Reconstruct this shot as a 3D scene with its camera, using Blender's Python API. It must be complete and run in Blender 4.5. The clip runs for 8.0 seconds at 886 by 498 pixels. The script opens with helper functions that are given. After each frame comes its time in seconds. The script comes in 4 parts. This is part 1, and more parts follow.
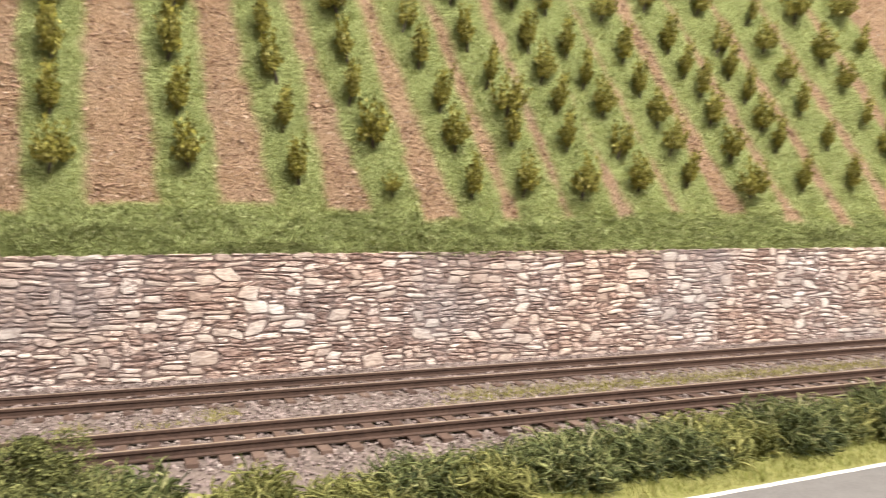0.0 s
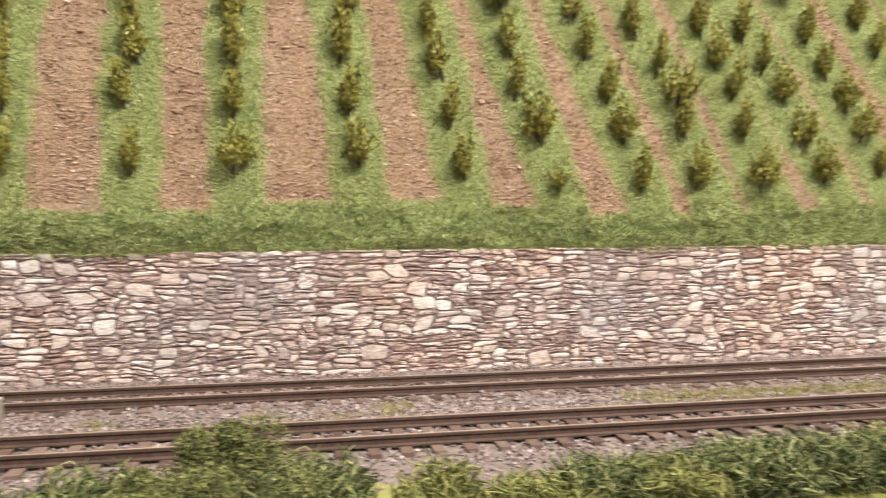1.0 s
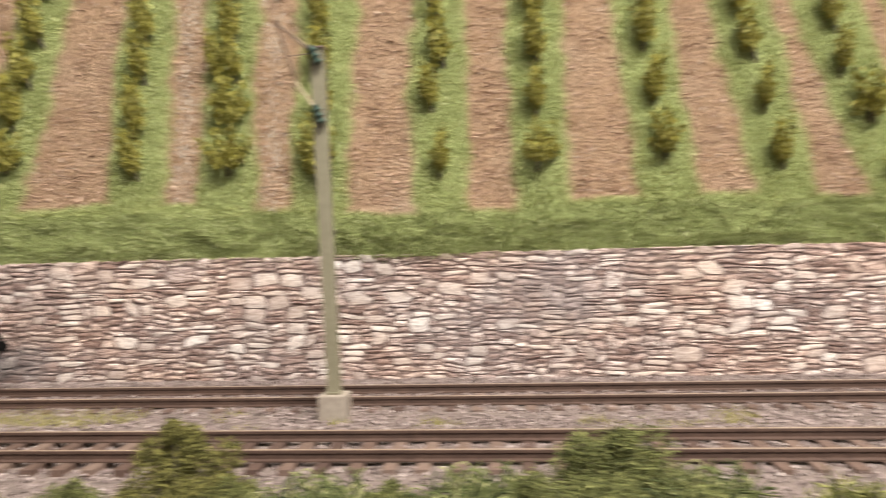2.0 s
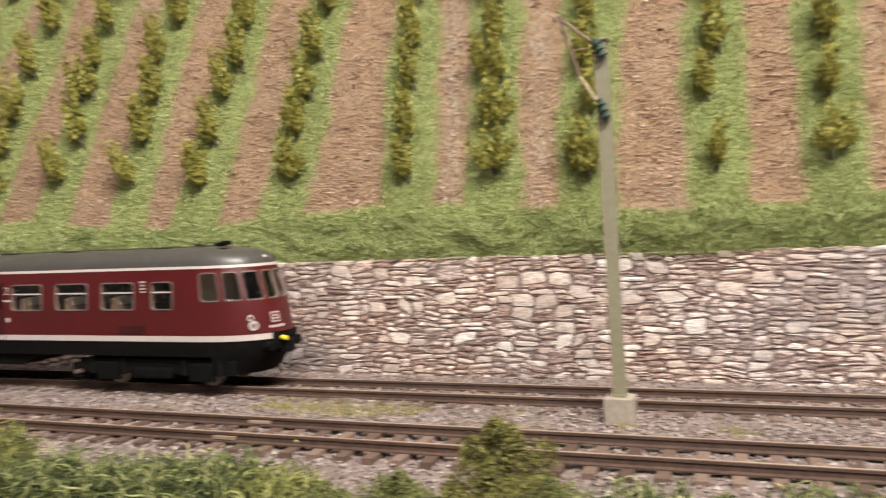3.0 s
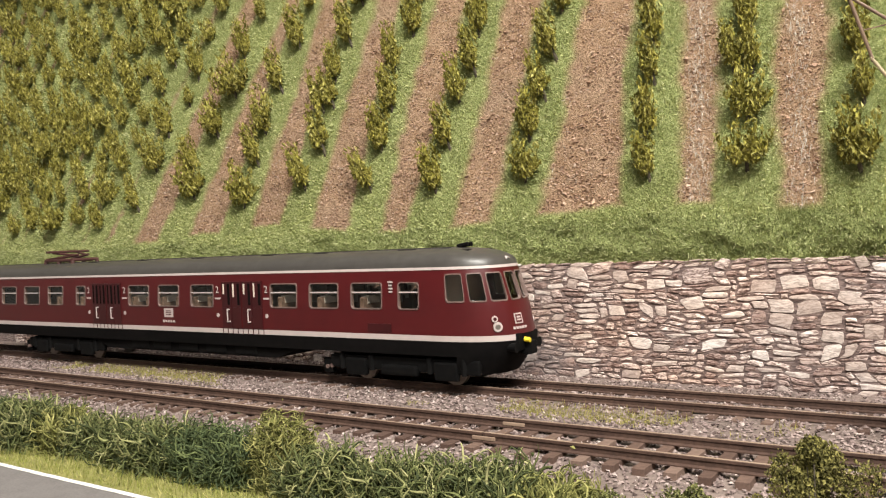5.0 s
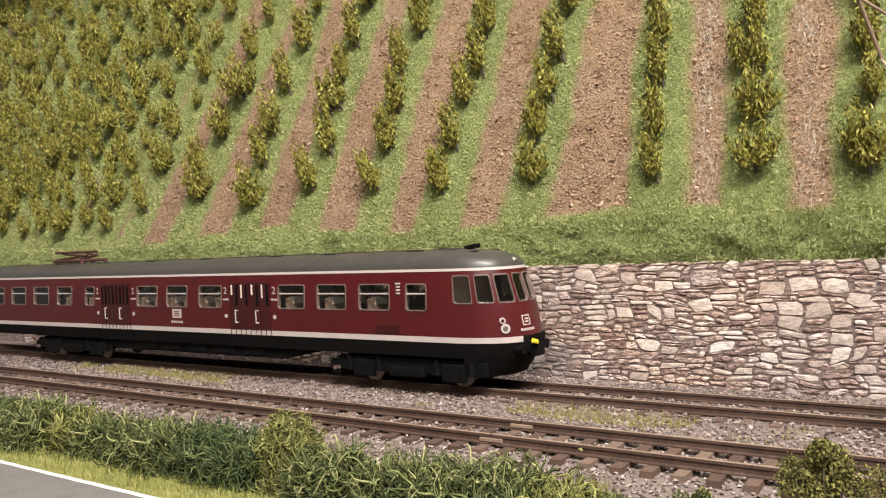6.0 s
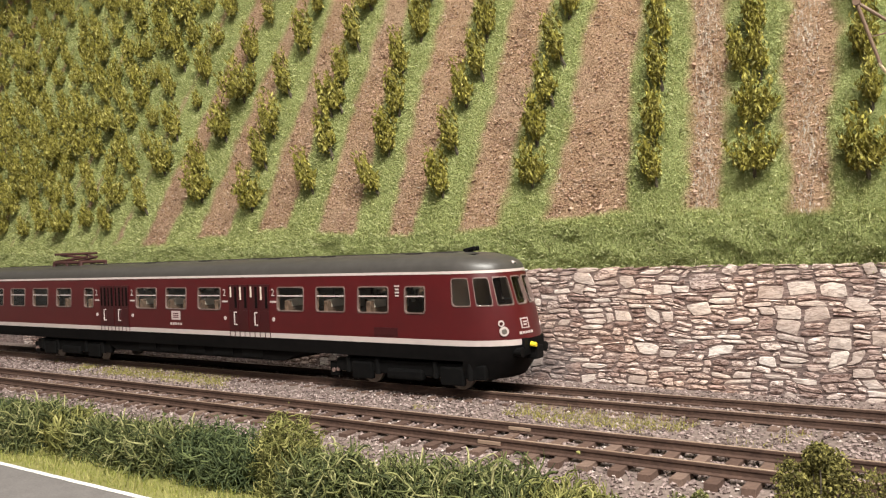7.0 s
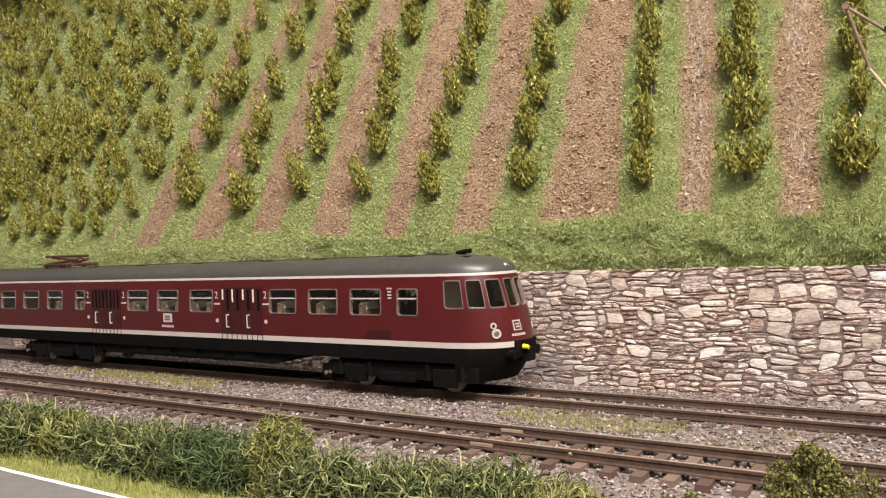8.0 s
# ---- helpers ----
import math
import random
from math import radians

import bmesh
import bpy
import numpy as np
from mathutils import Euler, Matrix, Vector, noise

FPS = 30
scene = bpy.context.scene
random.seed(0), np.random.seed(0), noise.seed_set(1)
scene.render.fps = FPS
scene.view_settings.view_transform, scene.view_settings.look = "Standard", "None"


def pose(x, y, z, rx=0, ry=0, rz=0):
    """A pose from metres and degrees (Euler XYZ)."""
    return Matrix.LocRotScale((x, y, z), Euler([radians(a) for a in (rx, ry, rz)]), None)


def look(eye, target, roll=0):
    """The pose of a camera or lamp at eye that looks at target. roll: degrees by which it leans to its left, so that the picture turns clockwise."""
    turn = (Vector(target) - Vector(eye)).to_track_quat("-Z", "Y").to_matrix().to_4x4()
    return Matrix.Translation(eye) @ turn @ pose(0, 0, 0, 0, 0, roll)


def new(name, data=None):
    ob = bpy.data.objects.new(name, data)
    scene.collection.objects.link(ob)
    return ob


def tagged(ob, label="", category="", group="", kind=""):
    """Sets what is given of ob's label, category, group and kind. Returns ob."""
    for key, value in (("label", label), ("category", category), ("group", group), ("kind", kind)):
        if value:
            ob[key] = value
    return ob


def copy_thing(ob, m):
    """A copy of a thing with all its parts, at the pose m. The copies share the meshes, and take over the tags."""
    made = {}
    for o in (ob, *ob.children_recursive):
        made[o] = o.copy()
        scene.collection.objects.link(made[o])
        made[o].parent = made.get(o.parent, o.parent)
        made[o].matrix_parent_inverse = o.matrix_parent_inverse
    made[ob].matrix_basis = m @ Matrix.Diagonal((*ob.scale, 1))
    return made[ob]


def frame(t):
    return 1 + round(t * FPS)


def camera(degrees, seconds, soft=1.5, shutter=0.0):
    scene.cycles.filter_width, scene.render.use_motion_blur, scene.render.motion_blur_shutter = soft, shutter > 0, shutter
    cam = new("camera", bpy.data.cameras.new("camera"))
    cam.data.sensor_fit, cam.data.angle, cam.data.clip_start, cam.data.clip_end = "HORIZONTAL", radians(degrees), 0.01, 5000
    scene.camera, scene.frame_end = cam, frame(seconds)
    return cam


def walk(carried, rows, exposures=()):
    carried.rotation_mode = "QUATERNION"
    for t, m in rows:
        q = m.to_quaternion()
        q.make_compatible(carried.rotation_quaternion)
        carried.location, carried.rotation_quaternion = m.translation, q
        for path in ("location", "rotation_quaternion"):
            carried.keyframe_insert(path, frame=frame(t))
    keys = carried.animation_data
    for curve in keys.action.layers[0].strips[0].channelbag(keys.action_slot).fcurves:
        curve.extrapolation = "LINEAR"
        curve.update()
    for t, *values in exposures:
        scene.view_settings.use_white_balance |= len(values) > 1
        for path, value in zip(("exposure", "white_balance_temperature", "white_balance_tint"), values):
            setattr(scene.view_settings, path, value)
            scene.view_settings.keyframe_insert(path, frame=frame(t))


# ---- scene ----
# Model railway at 1:87. Numbers below are prototype metres; K turns them into true metres.
K = 1 / 87
cam = camera(58.6, 8.0, soft=1.2, shutter=0.6)
PATH = [
    (0.0, 1.786, 1.559, 4.420, -21.04, -1.85, 0.20),
    (0.5, 1.672, 1.739, 4.306, -15.42, -1.73, -0.04),
    (1.0, 1.220, 2.042, 4.275, -10.53, -1.82, -0.31),
    (1.2, 0.861, 2.174, 4.278, -8.63, -1.84, -0.53),
    (2.3, -2.070, 2.936, 4.416, 10.21, -1.93, -2.00),
    (2.5, -2.324, 2.916, 4.437, 12.88, -1.85, -2.12),
    (3.0, -3.137, 2.849, 4.450, 20.57, -1.55, -2.52),
    (3.5, -3.676, 2.799, 4.431, 25.66, -1.27, -2.71),
    (4.0, -4.273, 2.686, 4.464, 30.15, -1.11, -2.85),
    (4.5, -4.764, 2.538, 4.479, 33.15, -0.93, -2.92),
    (6.0, -4.791, 2.482, 4.494, 34.63, -0.64, -2.66),
    (6.5, -4.787, 2.482, 4.498, 34.91, -0.54, -2.57),
    (7.0, -4.763, 2.470, 4.480, 34.59, -0.41, -2.45),
    (7.5, -4.740, 2.470, 4.460, 34.31, -0.29, -2.38),
    (8.0, -4.742, 2.449, 4.460, 34.05, -0.21, -2.40),
]


def row_pose(x, y, z, yaw, pitch, roll):
    a, p = radians(yaw), radians(pitch)
    eye = Vector((x, y, z)) * K
    return look(eye, eye + Vector((-math.sin(a) * math.cos(p), math.cos(a) * math.cos(p), math.sin(p))), roll)


walk(cam, [(r[0], row_pose(*r[1:])) for r in PATH])

# ---- light: ceiling lamps over the layout, and an added front fill ----
world = bpy.data.worlds.new("world")
scene.world = world
world.use_nodes = True
world.node_tree.nodes["Background"].inputs[0].default_value = (1.0, 0.9, 0.8, 1)
world.node_tree.nodes["Background"].inputs[1].default_value = 0.05


def area_lamp(x, y, z, sx, sy, watts, tx, ty):
    data = bpy.data.lights.new("area_lamp", "AREA")
    data.shape, data.size, data.size_y, data.energy = "RECTANGLE", sx, sy, watts
    data.color = (1.0, 0.97, 0.89)
    ob = new("area_lamp", data)
    ob.matrix_world = look((x, y, z), (tx, ty, 0.0))


area_lamp(0.38, -0.30, 0.95, 0.7, 0.10, 35.5, 0.12, 0.28)
area_lamp(0.12, 0.14, 1.05, 0.8, 0.10, 5.0, 0.0, 0.26)
# Weak fill added out of view in front of the layout, no ceiling lamp.
area_lamp(0.30, -0.95, 0.80, 0.9, 0.25, 6.0, 0.05, 0.3)
scene.view_settings.exposure = 0.0

# ---- helpers ----
rng = np.random.default_rng(7)
ORIGIN = {}


def thing(name, x, y, z, label, category, group="", kind=""):
    """An Empty at the base of a thing."""
    ob = new(name)
    ob.empty_display_size = 0.01
    ob.location = Vector((x, y, z)) * K
    ORIGIN[ob.name] = Vector((x, y, z))
    return tagged(ob, label, category, group, kind)


def part(name, bm, material, parent=None, label="", smooth=False):
    """Links a bmesh, drawn in the world's prototype metres, as one mesh under its thing."""
    org = ORIGIN.get(parent.name, Vector()) if parent else Vector()
    for v in bm.verts:
        v.co = (v.co - org) * K
    bmesh.ops.recalc_face_normals(bm, faces=bm.faces)
    me = bpy.data.meshes.new(name)
    bm.to_mesh(me)
    bm.free()
    if smooth:
        me.shade_smooth()
    else:
        me.shade_flat()
    me.materials.append(material)
    ob = new(name, me)
    if parent:
        ob.parent = parent
        ORIGIN[ob.name] = org
    if label:
        ob["label"] = label
    return ob


def soup(name, verts, faces, material, parent=None, smooth=False, kind="", label="", category=""):
    """One mesh from arrays: verts (n, 3) in prototype metres, faces (m, 3 or 4)."""
    me = bpy.data.meshes.new(name)
    verts, faces = np.asarray(verts, np.float32).reshape(-1, 3) * K, np.asarray(faces, np.int32)
    n, k = faces.shape
    me.vertices.add(len(verts))
    me.vertices.foreach_set("co", verts.ravel())
    me.loops.add(n * k)
    me.loops.foreach_set("vertex_index", faces.ravel())
    me.polygons.add(n)
    me.polygons.foreach_set("loop_start", np.arange(0, n * k, k, dtype=np.int32))
    me.update(calc_edges=True)
    me.validate()
    if smooth:
        me.shade_smooth()
    else:
        me.shade_flat()
    me.materials.append(material)
    ob = new(name, me)
    if parent:
        ob.parent = parent
        ob.matrix_parent_inverse = parent.matrix_basis.inverted()
    return tagged(ob, label, category, "", kind)


def box_into(bm, x0, x1, y0, y1, z0, z1, bevel=0.0, m=None):
    made = bmesh.ops.create_cube(bm, size=1)["verts"]
    for v in made:
        v.co = Vector((x0 if v.co.x < 0 else x1, y0 if v.co.y < 0 else y1, z0 if v.co.z < 0 else z1))
    if bevel:
        edges = list({e for v in made for e in v.link_edges})
        made = bmesh.ops.bevel(bm, geom=edges, offset=bevel, segments=2, affect="EDGES", profile=0.6)["verts"]
    if m is not None:
        for v in made:
            v.co = m @ v.co
    return bm


def a_box(*args, **kw):
    return box_into(bmesh.new(), *args, **kw)


def tube_into(bm, a, b, r0, r1=None, n=10, cap=True):
    a, b = Vector(a), Vector(b)
    m = Matrix.Translation((a + b) / 2) @ (b - a).to_track_quat("Z", "Y").to_matrix().to_4x4()
    bmesh.ops.create_cone(bm, cap_ends=cap, segments=n, radius1=r0, radius2=r0 if r1 is None else r1, depth=(b - a).length, matrix=m)
    return bm


def a_tube(*args, **kw):
    return tube_into(bmesh.new(), *args, **kw)


# ---- materials ----
def node_mat(name):
    m = bpy.data.materials.new(name)
    m.use_nodes = True
    nt = m.node_tree
    return m, nt, nt.nodes["Principled BSDF"]


def noise_node(nt, scale, detail=6, stretch=(1, 1, 1), rough=0.6, place=False, twist=0.0):
    co = nt.nodes.new("ShaderNodeNewGeometry" if place else "ShaderNodeTexCoord")
    mp = nt.nodes.new("ShaderNodeMapping")
    mp.inputs["Scale"].default_value = stretch
    nt.links.new(co.outputs["Position" if place else "Object"], mp.inputs["Vector"])
    n = nt.nodes.new("ShaderNodeTexNoise")
    n.inputs["Scale"].default_value = scale
    n.inputs["Detail"].default_value = detail
    n.inputs["Roughness"].default_value = rough
    n.inputs["Distortion"].default_value = twist
    nt.links.new(mp.outputs["Vector"], n.inputs["Vector"])
    return n.outputs["Fac"]


def ramp_node(nt, fac, stops):
    r = nt.nodes.new("ShaderNodeValToRGB")
    while len(r.color_ramp.elements) < len(stops):
        r.color_ramp.elements.new(0.5)
    for e, (p, c) in zip(r.color_ramp.elements, stops):
        e.position, e.color = p, (*c, 1)
    nt.links.new(fac, r.inputs["Fac"])
    return r.outputs["Color"]


def mix_node(nt, fac, a, b, blend="MIX"):
    m = nt.nodes.new("ShaderNodeMix")
    m.data_type, m.blend_type = "RGBA", blend
    for sock, val in ((m.inputs[0], fac), (m.inputs[6], a), (m.inputs[7], b)):
        if isinstance(val, (int, float)):
            sock.default_value = val
        elif isinstance(val, tuple):
            sock.default_value = (*val, 1)
        else:
            nt.links.new(val, sock)
    return m.outputs[2]


def bump_node(nt, bsdf, height, strength, dist):
    b = nt.nodes.new("ShaderNodeBump")
    b.inputs["Strength"].default_value, b.inputs["Distance"].default_value = strength, dist
    nt.links.new(height, b.inputs["Height"])
    nt.links.new(b.outputs["Normal"], bsdf.inputs["Normal"])


def rand_of(nt, source):
    if source == "object":
        return nt.nodes.new("ShaderNodeObjectInfo").outputs["Random"]
    return nt.nodes.new("ShaderNodeNewGeometry").outputs["Random Per Island"]


def plain_mat(name, a, b, scale=400, rough=0.6, bump=0.2, dist=0.0002, metal=0.0, stretch=(1, 1, 1), spec=0.5, lo=0.35, hi=0.65):
    """Two tones broken up by fine and coarse noise, with fine relief."""
    m, nt, bs = node_mat(name)
    f = noise_node(nt, scale, 6, stretch)
    g = noise_node(nt, scale * 0.12, 3)
    col = ramp_node(nt, f, [(lo, a), (hi, b)])
    col = mix_node(nt, 0.35, col, ramp_node(nt, g, [(0.35, a), (0.65, b)]))
    nt.links.new(col, bs.inputs["Base Color"])
    bs.inputs["Roughness"].default_value, bs.inputs["Metallic"].default_value = rough, metal
    bs.inputs["Specular IOR Level"].default_value = spec
    if bump:
        bump_node(nt, bs, f, bump, dist)
    return m


def island_mat(name, stops, rough=0.8, source="island", scale=900, vary=0.3, sss=0.0, spec=0.3):
    """Each piece takes a tone of its own from the ramp; noise breaks it up."""
    m, nt, bs = node_mat(name)
    col = ramp_node(nt, rand_of(nt, source), stops)
    f = noise_node(nt, scale, 4)
    dark = mix_node(nt, 1.0, col, ramp_node(nt, f, [(0.3, (1 - vary,) * 3), (0.7, (1 + vary * 0.4,) * 3)]), "MULTIPLY")
    nt.links.new(dark, bs.inputs["Base Color"])
    bs.inputs["Roughness"].default_value = rough
    bs.inputs["Specular IOR Level"].default_value = spec
    return m


def stain_node(nt, x, z, rx, rz):
    """1 inside an uneven damp stain on the wall, 0 outside."""
    geo = nt.nodes.new("ShaderNodeNewGeometry")
    mp = nt.nodes.new("ShaderNodeMapping")
    mp.inputs["Location"].default_value = (-x / rx, 0, -z / rz)
    mp.inputs["Scale"].default_value = (1 / (rx * K), 0, 1 / (rz * K))
    nt.links.new(geo.outputs["Position"], mp.inputs["Vector"])
    ln = nt.nodes.new("ShaderNodeVectorMath")
    ln.operation = "LENGTH"
    nt.links.new(mp.outputs["Vector"], ln.inputs[0])
    add = nt.nodes.new("ShaderNodeMath")
    add.operation = "MULTIPLY_ADD"
    add.inputs[1].default_value = 1.6
    nt.links.new(noise_node(nt, 60, 4, (1, 1, 1), 0.6, True), add.inputs[0])
    nt.links.new(ln.outputs["Value"], add.inputs[2])
    return add.outputs[0]


def weathered(nt, col):
    """Grey bloom in patches and a dark damp stain over the masonry."""
    big = noise_node(nt, 16, 3, (1, 1, 1), 0.6, True)
    col = mix_node(nt, ramp_node(nt, big, [(0.52, (0, 0, 0)), (0.68, (0.5, 0.5, 0.5))]), col, (0.24, 0.205, 0.205))
    warm = noise_node(nt, 22, 3, (1, 1, 1.4), 0.6, True)
    col = mix_node(nt, 1.0, col, ramp_node(nt, warm, [(0.38, (1.0, 0.92, 0.86)), (0.62, (1.0, 1.03, 1.06))]), "MULTIPLY")
    for x, z, rx, rz in STAINS:
        half = nt.nodes.new("ShaderNodeMath")
        half.operation = "MULTIPLY"
        half.inputs[1].default_value = 0.5
        nt.links.new(stain_node(nt, x, z, rx, rz), half.inputs[0])
        col = mix_node(nt, ramp_node(nt, half.outputs[0], [(0.55, (0.62, 0.62, 0.62)), (1.0, (0, 0, 0))]), col, (0.10, 0.093, 0.098))
    return col


STAINS = [(-18.3, 0.1, 2.6, 0.8)]


def stone_mat(name, source, stops, flake):
    m, nt, bs = node_mat(name)
    tone = ramp_node(nt, rand_of(nt, source), stops)
    streak = noise_node(nt, 1300, 8, (0.32, 1, 1.15), 0.75, True, 0.5)
    col = mix_node(nt, flake, tone, ramp_node(nt, streak, [(0.37, (0.36, 0.27, 0.24)), (0.47, (0.86, 0.81, 0.78)), (0.56, (1.1, 1.1, 1.1)), (0.66, (1.5, 1.5, 1.5))]), "MULTIPLY")
    crack = noise_node(nt, 820, 3, (0.3, 1, 1.35), 0.55, True, 0.5)
    lines = ramp_node(nt, crack, [(0.42, (1.08, 1.08, 1.08)), (0.47, (0.2, 0.135, 0.12)), (0.505, (0.2, 0.135, 0.12)), (0.555, (1.12, 1.12, 1.12))])
    col = mix_node(nt, 0.85 * flake, col, lines, "MULTIPLY")
    nt.links.new(weathered(nt, col), bs.inputs["Base Color"])
    bs.inputs["Roughness"].default_value = 0.75
    bs.inputs["Specular IOR Level"].default_value = 0.3
    bump_node(nt, bs, crack, 0.5, 0.0002)
    return m


def mortar_mat():
    """Brown flaky joints with thin paler slivers of stone in them."""
    m, nt, bs = node_mat("brown_mortar")
    f = noise_node(nt, 700, 7, (0.4, 1, 1.8), 0.7)
    col = ramp_node(nt, f, [(0.36, (0.055, 0.036, 0.033)), (0.48, (0.15, 0.104, 0.094)), (0.58, (0.25, 0.182, 0.165)), (0.68, (0.48, 0.39, 0.355))])
    nt.links.new(weathered(nt, col), bs.inputs["Base Color"])
    bs.inputs["Roughness"].default_value = 0.9
    bump_node(nt, bs, f, 0.6, 0.0006)
    return m


STONE_TONES = [(0.0, (0.27, 0.19, 0.168)), (0.3, (0.45, 0.343, 0.31)), (0.6, (0.60, 0.49, 0.445)), (0.85, (0.74, 0.64, 0.592)), (1.0, (0.50, 0.41, 0.382))]
PALE_TONES = [(0.0, (0.44, 0.355, 0.317)), (0.4, (0.57, 0.48, 0.437)), (1.0, (0.71, 0.63, 0.585))]
M_STONE, M_STONE_ONE = stone_mat("rubble_stone", "island", STONE_TONES, 1.0), stone_mat("rubble_stone_single", "object", STONE_TONES, 1.0)
M_PALE, M_PALE_ONE = stone_mat("pale_rubble_stone", "island", PALE_TONES, 0.45), stone_mat("pale_rubble_stone_single", "object", PALE_TONES, 0.45)
M_MORTAR = mortar_mat()
M_BALLAST_BED = plain_mat("ballast_bed", (0.085, 0.062, 0.054), (0.225, 0.17, 0.15), 700, 0.95, 0.8, 0.0006)
M_BALLAST = island_mat("ballast_stone", [(0.0, (0.075, 0.052, 0.048)), (0.4, (0.225, 0.165, 0.155)), (0.9, (0.36, 0.28, 0.26)), (1.0, (0.50, 0.42, 0.39))], 0.85)
M_RAIL_SIDE = plain_mat("rusty_rail", (0.042, 0.024, 0.019), (0.092, 0.054, 0.041), 900, 0.6, 0.3, 0.0001, spec=0.3)
M_RAIL_TOP = plain_mat("worn_rail_head", (0.24, 0.162, 0.12), (0.37, 0.27, 0.20), 600, 0.42, 0.05, 0.00005, 0.15, (0.05, 1, 1))
M_SLEEPER = island_mat("brown_sleeper", [(0.0, (0.075, 0.043, 0.034)), (0.5, (0.125, 0.077, 0.06)), (1.0, (0.185, 0.123, 0.098))], 0.8, "object")
M_ASPHALT = plain_mat("asphalt", (0.115, 0.103, 0.10), (0.165, 0.15, 0.146), 1500, 0.9, 0.5, 0.0002)
M_LINE = plain_mat("road_paint", (0.68, 0.64, 0.58), (0.8, 0.77, 0.72), 900, 0.7, 0.2, 0.0001)
M_VERGE = plain_mat("verge_flock", (0.14, 0.14, 0.035), (0.25, 0.23, 0.075), 500, 0.95, 0.7, 0.0006)
M_VERGE_BLADE = island_mat("verge_blade", [(0.0, (0.15, 0.17, 0.03)), (0.5, (0.27, 0.28, 0.07)), (1.0, (0.42, 0.37, 0.15))], 0.8)
M_MOSS = island_mat("yellow_weed", [(0.0, (0.16, 0.15, 0.035)), (0.6, (0.30, 0.27, 0.075)), (1.0, (0.42, 0.35, 0.13))], 0.85)
M_HILL_BLADE = island_mat("hill_grass_fibre", [(0.0, (0.21, 0.24, 0.07)), (0.45, (0.47, 0.495, 0.185)), (0.8, (0.68, 0.69, 0.32)), (1.0, (0.78, 0.77, 0.45))], 0.8)
# The hill blade ramp in darker tones, for the bank over the wall.
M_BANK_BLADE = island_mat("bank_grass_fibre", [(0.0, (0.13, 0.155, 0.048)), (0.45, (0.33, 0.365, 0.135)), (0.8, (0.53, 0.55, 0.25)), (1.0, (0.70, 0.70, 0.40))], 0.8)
M_CLOD = island_mat("soil_clod", [(0.0, (0.21, 0.125, 0.083)), (0.45, (0.42, 0.262, 0.18)), (0.85, (0.57, 0.39, 0.285)), (1.0, (0.64, 0.49, 0.385))], 0.95)
M_VINE_LEAF = island_mat("vine_leaf", [(0.0, (0.10, 0.088, 0.014)), (0.4, (0.24, 0.214, 0.035)), (0.8, (0.39, 0.35, 0.072)), (1.0, (0.56, 0.51, 0.18))], 0.6, spec=0.3)
M_STRAW_GLUE = island_mat("pale_straw_and_glue", [(0.0, (0.52, 0.42, 0.33)), (1.0, (0.78, 0.72, 0.63))], 0.8)
M_VINE_STEM = plain_mat("vine_stem", (0.06, 0.05, 0.035), (0.12, 0.095, 0.065), 800, 0.85)
M_SHRUB = island_mat("hedge_strand", [(0.0, (0.03, 0.04, 0.013)), (0.5, (0.10, 0.115, 0.036)), (0.85, (0.22, 0.225, 0.085)), (1.0, (0.38, 0.36, 0.17))], 0.75)
M_SHRUB_DARK = island_mat("dark_hedge_strand", [(0.0, (0.035, 0.052, 0.018)), (0.6, (0.07, 0.092, 0.034)), (1.0, (0.14, 0.165, 0.058))], 0.75)
M_SHRUB_YELLOW = island_mat("yellow_hedge_strand", [(0.0, (0.075, 0.08, 0.02)), (0.5, (0.17, 0.168, 0.046)), (1.0, (0.36, 0.335, 0.12))], 0.75)
M_MOSS_BUSH = island_mat("moss_bush", [(0.0, (0.04, 0.037, 0.009)), (0.5, (0.125, 0.113, 0.028)), (1.0, (0.26, 0.23, 0.07))], 0.8)
M_MOSS_GREEN = island_mat("green_moss_bush", [(0.0, (0.04, 0.045, 0.013)), (0.5, (0.12, 0.125, 0.038)), (1.0, (0.26, 0.255, 0.09))], 0.8)
M_MAST = plain_mat("olive_mast_paint", (0.165, 0.142, 0.092), (0.215, 0.19, 0.13), 500, 0.6, 0.1)
M_CONCRETE = plain_mat("concrete", (0.23, 0.185, 0.15), (0.33, 0.275, 0.225), 700, 0.9, 0.3)
M_INSULATOR = plain_mat("green_insulator", (0.016, 0.036, 0.026), (0.036, 0.062, 0.048), 300, 0.5, 0, spec=0.25)
M_BRACKET = plain_mat("bracket_rust", (0.115, 0.066, 0.043), (0.19, 0.12, 0.078), 400, 0.6, 0.1)
M_PANTO = plain_mat("dark_red_pantograph", (0.05, 0.018, 0.016), (0.08, 0.03, 0.026), 400, 0.5, 0.1)
M_ROD = plain_mat("pale_rod", (0.34, 0.26, 0.16), (0.43, 0.34, 0.21), 400, 0.5, 0.1)
M_RED = plain_mat("maroon_lacquer", (0.058, 0.0056, 0.0068), (0.074, 0.0068, 0.0082), 120, 0.32, 0.02, 0.00003)
M_RED_DARK = plain_mat("maroon_door", (0.030, 0.0033, 0.0044), (0.044, 0.0046, 0.006), 200, 0.4, 0.03, 0.00003)
M_WHITE = plain_mat("cream_stripe", (0.42, 0.35, 0.335), (0.49, 0.41, 0.39), 300, 0.45, 0.02, 0.00003)
M_ROOF = plain_mat("grey_roof_lacquer", (0.050, 0.045, 0.041), (0.066, 0.06, 0.055), 250, 0.38, 0.03, 0.00003)
